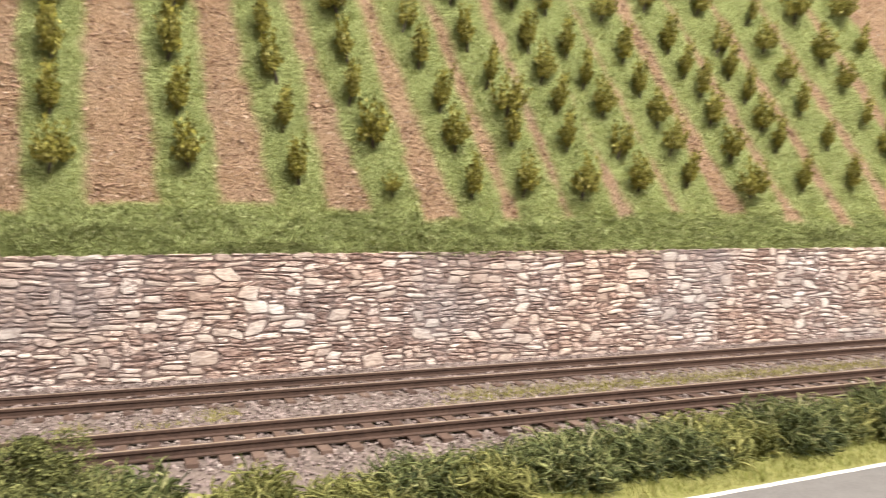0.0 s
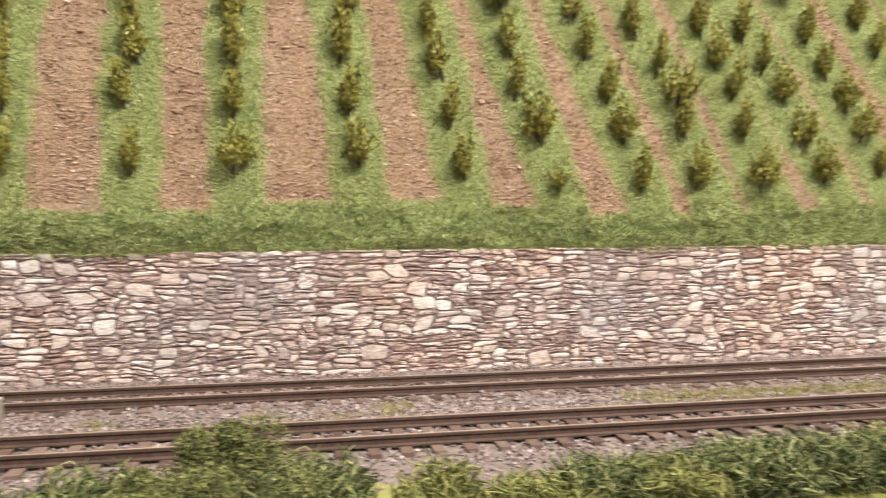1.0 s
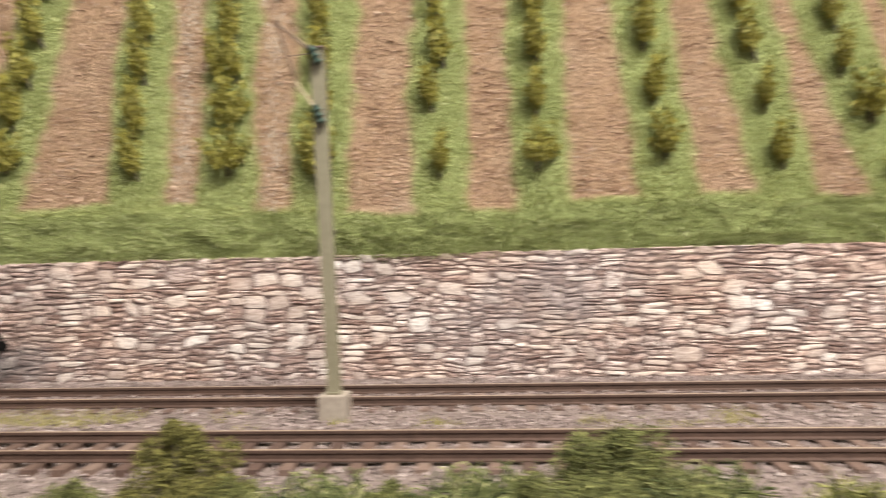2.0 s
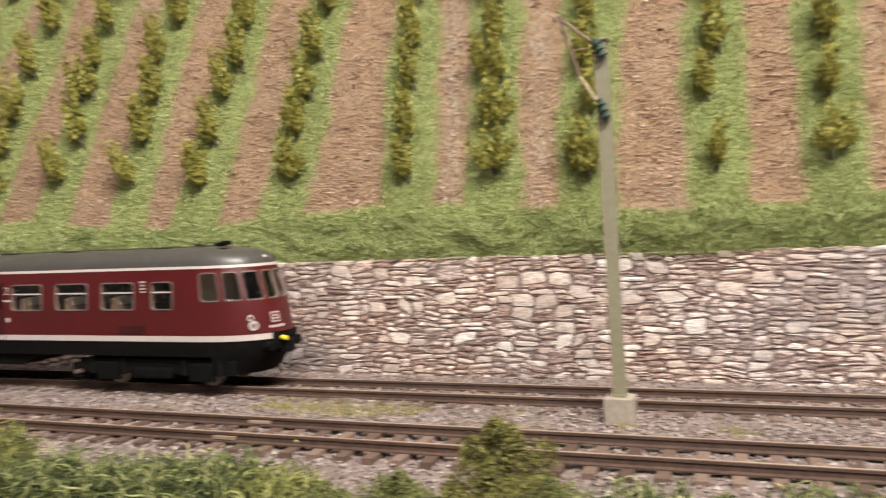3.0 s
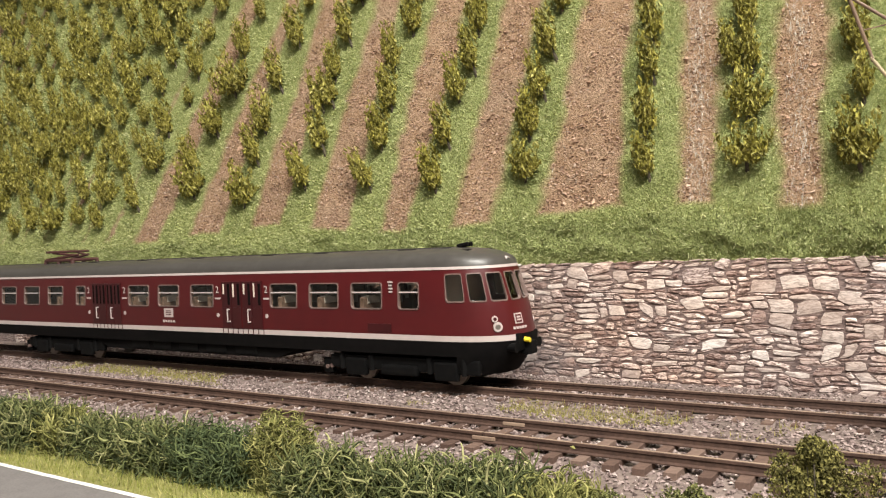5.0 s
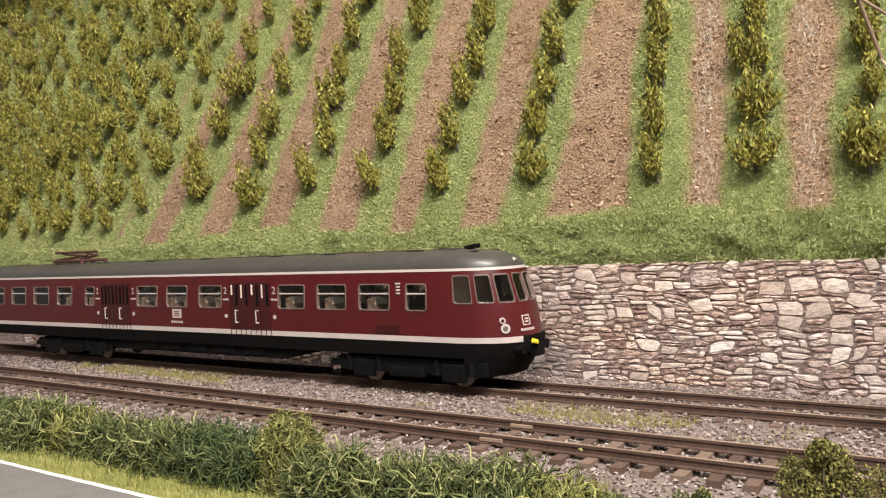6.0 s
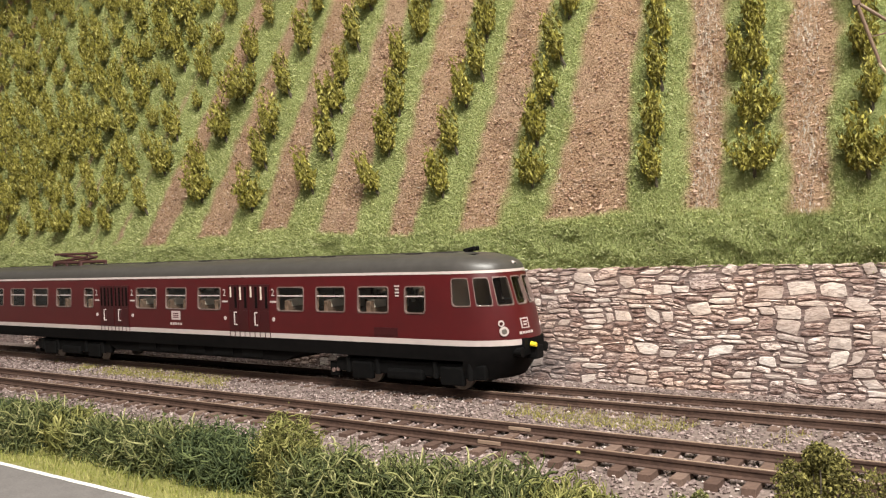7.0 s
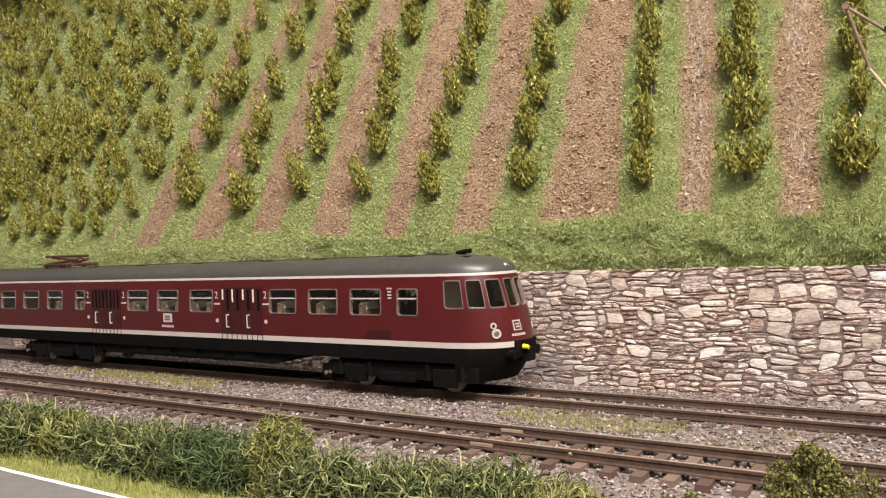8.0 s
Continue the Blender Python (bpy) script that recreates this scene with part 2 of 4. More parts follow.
M_BLACK = plain_mat("black_underframe", (0.003, 0.003, 0.0032), (0.007, 0.0065, 0.0065), 400, 0.6, 0.15, spec=0.08)
M_SKIRT = plain_mat("dark_skirt", (0.0035, 0.0033, 0.0033), (0.007, 0.006, 0.006), 300, 0.7, 0.05, spec=0.06)
M_STEEL = plain_mat("wheel_steel", (0.16, 0.14, 0.12), (0.3, 0.27, 0.24), 400, 0.4, 0.05, metal=0.7)
M_FRAME = plain_mat("window_frame_metal", (0.13, 0.082, 0.072), (0.18, 0.125, 0.11), 300, 0.4, 0.02)
M_SEAT = plain_mat("brown_seat", (0.16, 0.095, 0.065), (0.24, 0.15, 0.1), 300, 0.8)
M_HEADREST = plain_mat("cream_headrest", (0.6, 0.5, 0.42), (0.7, 0.6, 0.5), 300, 0.8)
M_YELLOW = plain_mat("yellow_hose", (0.75, 0.55, 0.02), (0.85, 0.65, 0.04), 300, 0.5, 0)
M_ROOM = plain_mat("room_wall_paint", (0.25, 0.24, 0.23), (0.30, 0.29, 0.28), 30, 0.9, 0.05)
M_CEIL = plain_mat("ceiling_paint", (0.45, 0.44, 0.42), (0.5, 0.49, 0.47), 30, 0.9, 0.05)
M_FLOOR = plain_mat("room_floor", (0.2, 0.17, 0.14), (0.3, 0.26, 0.22), 20, 0.6, 0.05)


def glass_mat():
    """Thin pane: clear, with a mirror gloss that grows at grazing angles."""
    m, nt, bs = node_mat("train_glass")
    nt.nodes.remove(bs)
    clear, gloss, mix, fr = (nt.nodes.new("ShaderNode" + k) for k in ("BsdfTransparent", "BsdfGlossy", "MixShader", "Fresnel"))
    clear.inputs["Color"].default_value = (0.86, 0.86, 0.83, 1)
    gloss.inputs["Roughness"].default_value = 0.06
    fr.inputs["IOR"].default_value = 1.9
    nt.links.new(fr.outputs[0], mix.inputs[0])
    nt.links.new(clear.outputs[0], mix.inputs[1])
    nt.links.new(gloss.outputs[0], mix.inputs[2])
    nt.links.new(mix.outputs[0], nt.nodes["Material Output"].inputs["Surface"])
    return m


M_GLASS = glass_mat()


def hill_mat():
    m, nt, bs = node_mat("hill_soil_and_turf")
    at = nt.nodes.new("ShaderNodeAttribute")
    at.attribute_name = "turf"
    f, g, h = noise_node(nt, 900, 8, (1, 1, 1), 0.75), noise_node(nt, 120, 4), noise_node(nt, 25, 3)
    soil = ramp_node(nt, f, [(0.30, (0.21, 0.12, 0.07)), (0.48, (0.47, 0.30, 0.185)), (0.70, (0.73, 0.52, 0.37))])
    soil = mix_node(nt, 0.4, soil, ramp_node(nt, g, [(0.35, (0.31, 0.185, 0.105)), (0.65, (0.46, 0.315, 0.21))]))
    soil = mix_node(nt, ramp_node(nt, h, [(0.5, (0, 0, 0)), (0.75, (0.35, 0.35, 0.35))]), soil, (0.42, 0.33, 0.26))
    turf = ramp_node(nt, f, [(0.3, (0.13, 0.16, 0.048)), (0.5, (0.36, 0.405, 0.15)), (0.75, (0.60, 0.62, 0.30))])
    turf = mix_node(nt, 0.35, turf, ramp_node(nt, g, [(0.35, (0.13, 0.155, 0.05)), (0.65, (0.42, 0.455, 0.20))]))
    nt.links.new(mix_node(nt, at.outputs["Fac"], soil, turf), bs.inputs["Base Color"])
    bs.inputs["Roughness"].default_value = 0.95
    bs.inputs["Specular IOR Level"].default_value = 0.1
    bump_node(nt, bs, f, 1.0, 0.003)
    return m


M_HILL = hill_mat()

# ---- room round the layout (true metres over K) ----
R = 87.0
room = [("wall_south", (-1.5, 1.5, -1.3, -1.25, -0.3, 1.15), M_ROOM), ("wall_back", (-1.5, 1.5, 0.5, 0.55, -0.3, 1.15), M_ROOM),
        ("wall_west", (-1.55, -1.5, -1.25, 0.5, -0.3, 1.15), M_ROOM), ("wall_east", (1.5, 1.55, -1.25, 0.5, -0.3, 1.15), M_ROOM),
        ("ceiling", (-1.55, 1.55, -1.3, 0.55, 1.15, 1.2), M_CEIL), ("floor", (-1.55, 1.55, -1.3, 0.55, -0.35, -0.3), M_FLOOR)]
for nm, b, mt in room:
    tagged(part(nm, a_box(*[v * R for v in b]), mt), "", "", "", "structure")

# ---- ground: one sheet with the trackbed, the slope to the verge and the road level ----
Y_A, Y_C, G = 17.87, 22.55, 1.4355
X0, X1 = -75.0, 50.0


LINE0, LINE1, LINE2 = 13.43, 0.0358, 0.00074


def line_y(x):
    return LINE0 + LINE1 * x + LINE2 * x * x


def ground_z(x, y):
    e = line_y(x)
    t = np.clip((y - (e + 1.9)) / 1.2, 0, 1)
    base = -0.8 + 0.42 * t * t * (3 - 2 * t)
    hump = 0.13 * np.exp(-((y - 20.9) / 0.9) ** 2) + 0.215 * np.exp(-((y - 23.3) / 1.6) ** 4) + 0.17 * np.exp(-((y - 18.6) / 1.75) ** 4) * (1 - 0.4 * np.exp(-((x + 9) / 4) ** 2)) + 0.06 * np.clip((y - 25.0) / 1.5, 0, 1)
    return base - 0.08 + hump


def grid(nx, ny, f):
    xs, ys = np.meshgrid(np.linspace(0, 1, nx), np.linspace(0, 1, ny), indexing="ij")
    pts = f(xs.ravel(), ys.ravel())
    i = np.arange(nx * ny).reshape(nx, ny)
    faces = np.stack([i[:-1, :-1], i[1:, :-1], i[1:, 1:], i[:-1, 1:]], -1).reshape(-1, 4)
    return pts, faces


LATTICE = np.random.default_rng(3).uniform(-1, 1, (512, 512))


def value_noise(x, y):
    xi, yi = np.floor(x).astype(int), np.floor(y).astype(int)
    u, v = x - xi, y - yi
    u, v = u * u * (3 - 2 * u), v * v * (3 - 2 * v)
    g = lambda a, b: LATTICE[a % 512, b % 512]
    return (g(xi, yi) * (1 - u) + g(xi + 1, yi) * u) * (1 - v) + (g(xi, yi + 1) * (1 - u) + g(xi + 1, yi + 1) * u) * v


def wobble(x, y, s, seed=0.0):
    """Uneven noise, about -1.5 to 1.5."""
    x, y = np.asarray(x, float) * s * 0.55 + seed * 17.3, np.asarray(y, float) * s * 0.55 + seed * 9.1
    return value_noise(x, y) + 0.5 * value_noise(2.1 * x + 7, 2.1 * y + 3) + 0.3 * value_noise(4.3 * x + 1, 4.3 * y + 5)


def ground_pts(u, v):
    x, y = X0 + (X1 - X0) * u, 13.0 + 14.2 * v
    y = np.maximum(y, line_y(x) + 0.15)
    return np.stack([x, y, ground_z(x, y) + 0.02 * wobble(x, y, 1.5)], -1)


tagged(soup("ground", *grid(420, 90, ground_pts), M_BALLAST_BED, smooth=True), "", "", "", "structure")


def road_pts(u, v):
    x = X0 + (X1 - X0) * u
    y = -12.0 + (line_y(x) + 12.0) * v
    return np.stack([x, y, np.full_like(x, -0.86)], -1)


tagged(soup("road", *grid(60, 12, road_pts), M_ASPHALT), "", "", "", "structure")


def verge_pts(u, v):
    x = X0 + (X1 - X0) * u
    y = line_y(x) - 0.02 + (2.6 + 0.35 * np.sin(x * 0.9)) * v
    return np.stack([x, y, ground_z(x, y) + 0.035 + 0.02 * wobble(x, y, 2.5, 1.0) * (v > 0.05)], -1)


tagged(soup("verge", *grid(400, 16, verge_pts), M_VERGE, smooth=True), "", "", "", "structure")


def line_pts(u, v):
    x = X0 + (X1 - X0) * u
    return np.stack([x, line_y(x) - 0.17 + 0.15 * v + 0.006 * np.sin(x * 5), np.full_like(x, -0.852)], -1)


tagged(soup("road_edge_line", *grid(200, 2, line_pts), M_LINE), "", "", "", "structure")


# ---- scatter ----
OCT_F = np.array([(0, 2, 4), (2, 1, 4), (1, 3, 4), (3, 0, 4), (2, 0, 5), (1, 2, 5), (3, 1, 5), (0, 3, 5)])


def pebbles(centres, sizes, flat=0.7):
    n = len(centres)
    base = np.array([(1, 0, 0), (-1, 0, 0), (0, 1, 0), (0, -1, 0), (0, 0, flat), (0, 0, -flat)], float)
    v = base[None] * (0.6 + 0.8 * rng.random((n, 6, 1))) + 0.25 * rng.normal(size=(n, 6, 3))
    v = v * sizes[:, None, None] + centres[:, None]
    f = OCT_F[None] + 6 * np.arange(n)[:, None, None]
    return v.reshape(-1, 3), f.reshape(-1, 3)


def blades(base, up, length, width):
    """Thin bent triangles from base along up."""
    n = len(base)
    side = rng.normal(size=(n, 3))
    side -= (side * up).sum(-1, keepdims=True) * up
    side /= np.linalg.norm(side, axis=-1, keepdims=True) + 1e-9
    tip = base + up * length[:, None] + side[:, [1, 2, 0]] * length[:, None] * 0.45
    v = np.stack([base - side * width[:, None], base + side * width[:, None], tip], 1)
    return v.reshape(-1, 3), np.arange(3 * n).reshape(-1, 3)


n = 90000
bx = rng.uniform(-50, 36, n)
by = rng.uniform(0, 1, n) * (26.7 - line_y(bx) - 2.3) + line_y(bx) + 2.3
keep = np.ones(n, bool)
for yr in (Y_A, Y_A + G, Y_C, Y_C + G):
    keep &= abs(by - yr) > 0.11
bx, by = bx[keep], by[keep]
bz = ground_z(bx, by) + rng.uniform(0.0, 0.05, len(bx))
soup("ballast", *pebbles(np.stack([bx, by, bz], -1), rng.uniform(0.022, 0.058, len(bx))), M_BALLAST, kind="stuff", label="loose grey-brown crushed stone round the sleepers", category="ballast")

n = 52000
gx = rng.uniform(-48, 34, n)
gv = rng.random(n)
gy = line_y(gx) + gv * 2.3
up = np.stack([0.25 * rng.normal(size=n), 0.25 * rng.normal(size=n), np.ones(n)], -1)
soup("verge_grass", *blades(np.stack([gx, gy, ground_z(gx, gy) + 0.02], -1), up, rng.uniform(0.08, 0.24, n), rng.uniform(0.006, 0.014, n)), M_VERGE_BLADE, kind="stuff", label="yellow-green fibre grass along the road edge", category="grass")

n = 40000
gx = rng.uniform(-48, 34, n)
gy = 21.45 + rng.normal(size=n) * 0.38 - 0.012 * (gx + 8)
ok = (wobble(gx, gy * 0.4, 0.35, 2.0) + 0.5 * wobble(gx, gy, 1.3, 4.0) > 0.08) & (gy > 20.2) & (gy < 22.35)
gx, gy = gx[ok], gy[ok]
n = len(gx)
up = np.stack([0.3 * rng.normal(size=n), 0.3 * rng.normal(size=n), np.ones(n)], -1)
soup("track_weeds", *blades(np.stack([gx, gy, ground_z(gx, gy)], -1), up, rng.uniform(0.06, 0.17, n), rng.uniform(0.006, 0.014, n)), M_MOSS, kind="stuff", label="short yellowish weeds growing between the two tracks", category="weeds")

# ---- stone retaining wall ----
Y_W, Z_W0, Z_W1 = 26.82, -0.75, 3.5


def wall_top(x):
    return 3.5 + 0.05 * np.sin(0.9 * x) + 0.03 * np.sin(2.3 * x + 1)


bm = a_box(X0, X1, Y_W, Y_W + 0.5, -1.2, 3.42)
wall_north = tagged(part("wall_north", bm, M_MORTAR), "", "", "", "structure")

# ---- vineyard slope ----
Z_H0, Z_H1, COT = 3.38, 24.0, 0.18
ROWS = [(-94, 0.8), (-90, 0.8), (-86, 0.8), (-82, 0.8), (-78.5, 0.8), (-75.5, 0.8), (-72.5, 0.8), (-69.8, 0.8), (-67, 0.8), (-64.3, 0.8), (-61.7, 0.8), (-59.2, 0.8), (-56.8, 0.79), (-54.4, 0.77), (-52, 0.74), (-49.7, 0.71), (-47.4, 0.66), (-45.2, 0.62), (-43.2, 0.61), (-40.9, 0.61),
        (-36.9, 0.53), (-32.7, 0.385), (-28.8, 0.31), (-25.0, 0.24), (-21.7, 0.24),
        (-18.1, 0.22), (-13.5, 0.035), (-10.45, 0.01), (-7.43, 0.035), (-3.65, 0.0), (-0.57, -0.02), (3.1, -0.09), (6.5, -0.19), (9.45, -0.28), (12.5, -0.345),
        (14.8, -0.365), (17.1, -0.37), (19.5, -0.49), (22.0, -0.53), (24.9, -0.575), (27.7, -0.64), (30.5, -0.66), (33.5, -0.7), (36.5, -0.74)]


def hill_y(x, z):
    lip = np.clip((z - 3.38) / 0.9, 0, 1)
    return 27.0 + COT * (z - 3.5) - 0.12 * lip + 0.05 * np.sin(0.8 * x + 0.5 * z) + 0.10 * np.sin(0.31 * x)


def turf_of(x, z):
    """1 on the grass strips under the vines and on the bank over the wall, 0 on tilled soil."""
    near = np.full(np.shape(x), 9.0)
    for xr, lean in ROWS:
        near = np.minimum(near, abs(x - xr - lean * (z - 6.3)) / np.sqrt(1 + lean * lean))
    edge = 0.90 + 0.15 * wobble(x, z, 0.9, 3.0) + 0.09 * wobble(x, z, 4.0, 5.0)
    strip = np.clip((edge - near) / 0.36 + 0.5, 0, 1)
    top = 4.95 + 0.25 * np.sin(0.35 * x) + 0.10 * wobble(x, z, 1.6, 1.0) - 0.010 * (x + 8) 
    bank = np.clip((top - z) / 0.22 + 0.5, 0, 1)
    return np.maximum(strip, bank)


def relief(x, z, t):
    """Unevenness of the slope's skin: lumps on the bank over the wall, crumbs on the soil."""
    bank = np.clip((5.0 - z) / 0.6, 0, 1) * np.clip((z - 3.5) / 0.4, 0, 1)
    return -0.05 * t - 0.15 * bank * wobble(x, z * 1.6, 1.4, 6.0) - 0.05 * bank * wobble(x, z * 1.4, 4.5, 8.0)


def hill_pts(u, v):
    x = X0 + (X1 - X0) * u
    z = Z_H0 + (Z_H1 - Z_H0) * v ** 1.25
    t = turf_of(x, z)
    rough = 0.035 * wobble(x, z, 5.0) * (1 - t) + 0.03 * wobble(x, z, 7.0, 2.0) * t
    return np.stack([x, hill_y(x, z) + rough + relief(x, z, t), z], -1)


pts, faces = grid(1300, 190, hill_pts)
hill = tagged(soup("hillside_ground", pts, faces, M_HILL, smooth=True), "", "", "", "structure")
att = hill.data.attributes.new("turf", "FLOAT", "POINT")
att.data.foreach_set("value", turf_of(pts[:, 0], pts[:, 2]).astype(np.float32))
bm = a_box(X0, X1, 26.9, 32.0, Z_H1 - 0.06, Z_H1 + 0.3)
tagged(part("hilltop_ground", bm, M_VERGE), "", "", "", "structure")

n = 640000
gx, gz = rng.uniform(-58, 37, n), 3.35 + 15.5 * rng.random(n) ** 1.25
t = turf_of(gx, gz)
ok = t > 0.25 + 0.6 * rng.random(n)
gx, gz, t = gx[ok], gz[ok], t[ok]
n = len(gx)
upv = np.stack([0.35 * rng.normal(size=n), -0.75 + 0.25 * rng.normal(size=n), 0.30 + 0.5 * rng.normal(size=n)], -1)
upv /= np.linalg.norm(upv, axis=-1, keepdims=True)
long = np.where(gz < 5.0, rng.uniform(0.10, 0.26, n), rng.uniform(0.07, 0.18, n))
foot = np.stack([gx, hill_y(gx, gz) + relief(gx, gz, t) + 0.02, gz], -1)
# Blades low on the slope take the darker ramp.
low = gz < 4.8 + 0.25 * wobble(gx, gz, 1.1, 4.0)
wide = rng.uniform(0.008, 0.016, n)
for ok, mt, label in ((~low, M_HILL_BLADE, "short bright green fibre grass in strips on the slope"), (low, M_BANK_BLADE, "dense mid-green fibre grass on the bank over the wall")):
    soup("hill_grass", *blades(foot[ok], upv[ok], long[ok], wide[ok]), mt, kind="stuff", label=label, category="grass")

n = 190000
cx, cz = rng.uniform(-58, 37, n), 4.4 + 14.0 * rng.random(n) ** 1.2
ok = turf_of(cx, cz) < 0.4 
cx, cz = cx[ok], cz[ok]
size = rng.uniform(0.016, 0.056, len(cx)) * np.where(rng.random(len(cx)) > 0.985, 1.9, 1)
soup("soil_clods", *pebbles(np.stack([cx, hill_y(cx, cz) + 0.0, cz], -1), size), M_CLOD, kind="stuff", label="crumbly reddish-brown soil clods between the vine rows", category="soil")


n = 5200
sx, sz = rng.uniform(-40, 34, n), rng.uniform(4.8, 14.5, n)
# Nearly half run upright in two lanes as pale glue strings, the rest is straw.
lane = rng.random(n) < 0.45
sx = np.where(lane, np.where(rng.random(n) < 0.6, -11.95, -9.0) + rng.normal(size=n) * 0.22, sx)
ok = turf_of(sx, sz) < 0.3
sx, sz, lane = sx[ok], sz[ok], lane[ok]
n = len(sx)
dirs = np.stack([np.where(lane, 0.08, 1.0) * rng.normal(size=n), -0.05 * np.ones(n), np.where(lane, 1.0, 0.35) * rng.normal(size=n)], -1)
dirs /= np.linalg.norm(dirs, axis=-1, keepdims=True)
soup("straw", *blades(np.stack([sx, hill_y(sx, sz) - 0.045, sz], -1), dirs, rng.uniform(0.08, 0.25, n), rng.uniform(0.006, 0.011, n)), M_STRAW_GLUE, kind="stuff", label="pale straw bits and glue strings lying on the tilled soil", category="straw")


# ---- vines ----
def leaf_cloud(count, centre_of, size):
    """Small folded leaves: two triangles each."""
    c = centre_of(count)
    a = rng.normal(size=(count, 3)) + np.array([0, -0.3, 0.4])
    a /= np.linalg.norm(a, axis=-1, keepdims=True)
    b = np.cross(a, rng.normal(size=(count, 3)))
    b /= np.linalg.norm(b, axis=-1, keepdims=True)
    s = rng.uniform(*size, count)[:, None]
    fold = np.cross(a, b) * s * 0.35
    v = np.stack([c - a * s, c + b * s * 0.7 + fold, c + a * s * 1.2, c - b * s * 0.7 + fold], 1).reshape(-1, 3)
    i = 4 * np.arange(count)[:, None]
    return v, np.concatenate([i + np.array([[0, 1, 2]]), i + np.array([[0, 2, 3]])], 0)


def vine_leaves(w, h, shoots, per):
    """Leaves along upright shoots that start at the stem and spread a little."""
    a = rng.uniform(0, 6.283, shoots)
    r = w * 0.5 * np.sqrt(rng.random(shoots))
    foot = np.stack([0.55 * r * np.cos(a), 0.5 * r * np.sin(a), rng.uniform(0.10, 0.3, shoots)], -1)
    head = np.stack([r * np.cos(a) + rng.normal(size=shoots) * 0.05, 0.75 * r * np.sin(a), h * (1.0 - 0.3 * (r / (0.5 * w)) ** 2) * rng.uniform(0.45, 1.22, shoots)], -1)
    t = rng.random((shoots, per, 1))
    c = (foot[:, None] * (1 - t) + head[:, None] * t + rng.normal(size=(shoots, per, 3)) * 0.034).reshape(-1, 3)
    n = len(c)
    up = rng.normal(size=(n, 3)) * np.array([0.45, 0.45, 0.25]) + np.array([0, -0.15, 0.85])
    up /= np.linalg.norm(up, axis=-1, keepdims=True)
    b = np.cross(up, rng.normal(size=(n, 3)) + np.array([0, 0.8, 0]))
    b /= np.linalg.norm(b, axis=-1, keepdims=True)
    s = rng.uniform(0.030, 0.072, n)[:, None]
    fold = np.cross(up, b) * s * 0.3
    v = np.stack([c - up * s, c + b * s * 0.45 + fold, c + up * s * 1.3, c - b * s * 0.45 + fold], 1).reshape(-1, 3)
    i = 4 * np.arange(n)[:, None]
    return v, np.concatenate([i + np.array([[0, 1, 2]]), i + np.array([[0, 2, 3]])], 0)


FOLIAGE = []


def build_vine(kind):
    w, h, shoots, label = kind
    vine = thing("grapevine", 0, 0, 0, label, "vine", "vines on the slope")
    v, f = vine_leaves(w, h, int(shoots * 0.85), 34)
    FOLIAGE.append((v, f))
    soup("foliage", v, f, M_VINE_LEAF, vine)
    bm = bmesh.new()
    tube_into(bm, (0, 0.15, -0.2), (0.02, 0, 0.45), 0.05, 0.03, 6)
    part("stem", bm, M_VINE_STEM, vine)
    return vine


KINDS = [(0.72, 1.2, 30, "bushy olive-green grapevine on a grass strip"), (0.58, 1.1, 23, "narrow upright olive-green grapevine on a grass strip"),
         (1.15, 1.05, 40, "broad spreading olive-green grapevine on a grass strip"), (0.55, 1.3, 24, "tall thin yellow-green grapevine on a grass strip"),
         (0.75, 0.95, 27, "low rounded olive-green grapevine on a grass strip"), (0.88, 1.2, 36, "dense leafy olive-green grapevine on a grass strip")]
vines = [build_vine(k) for k in KINDS]
used = set()
far_v, far_f, far_n = [], [], [0]


def place_vine(k, x, z, s, turn, lean=0.0):
    y = float(hill_y(np.array(x), np.array(z))) - 0.2
    m = Matrix.Translation(Vector((x, y, z)) * K) @ pose(0, 0, 0, 10, lean, 0) @ pose(0, 0, 0, 0, 0, turn)
    if x < -41 or x > 30 or z > 14.6:
        mm = np.array(m @ Matrix.Diagonal((s, s, s, 1)))
        v, f = FOLIAGE[k]
        far_v.append(v @ mm[:3, :3].T + mm[:3, 3] / K)
        far_f.append(f + 4 * far_n[0])
        far_n[0] += len(v) // 4
        return
    if k not in used:
        used.add(k)
        vines[k].matrix_basis = m
        return
    copy_thing(vines[k], m @ Matrix.Diagonal((s, s, s, 1)))


HEIGHT = [k[1] for k in KINDS]


def climb(xr, lean, z, top, size):
    """A row of vines from height z up the slope."""
    step = 1.5 if xr > -30 else 1.3
    while z < top:
        place_vine(int(rng.integers(0, 6)), xr + lean * (z - 6.3) + rng.normal() * 0.12, z, rng.uniform(0.86, 1.14) * size, rng.uniform(-60, 60), rng.normal() * 5)
        z += step * rng.uniform(0.8, 1.2)


def vine_row(lean, top, *vines_at):
    """Vines at (x, foot height, own height, kind), then more of the same up to the top of the slope."""
    for x, z, h, k in vines_at:
        place_vine(k, x, z - 0.12, (1.24 if x < -5 else 1.12) * h / HEIGHT[k], rng.uniform(-50, 50), rng.normal() * 4)
    x, z, h, k = vines_at[-1]
    z += 1.5
    climb(x - lean * (z - 1.5 - 6.3), lean, z, top, 1.4 if x < -5 else 1.15)


for xr, lean in ROWS:
    if xr < -42:
        climb(xr, lean, 5.95 + rng.uniform(-0.15, 0.25), 23.0, 1.6)
    elif xr > 29:
        climb(xr, lean, 5.85 + rng.uniform(-0.15, 0.25), 14.5, 1.2)
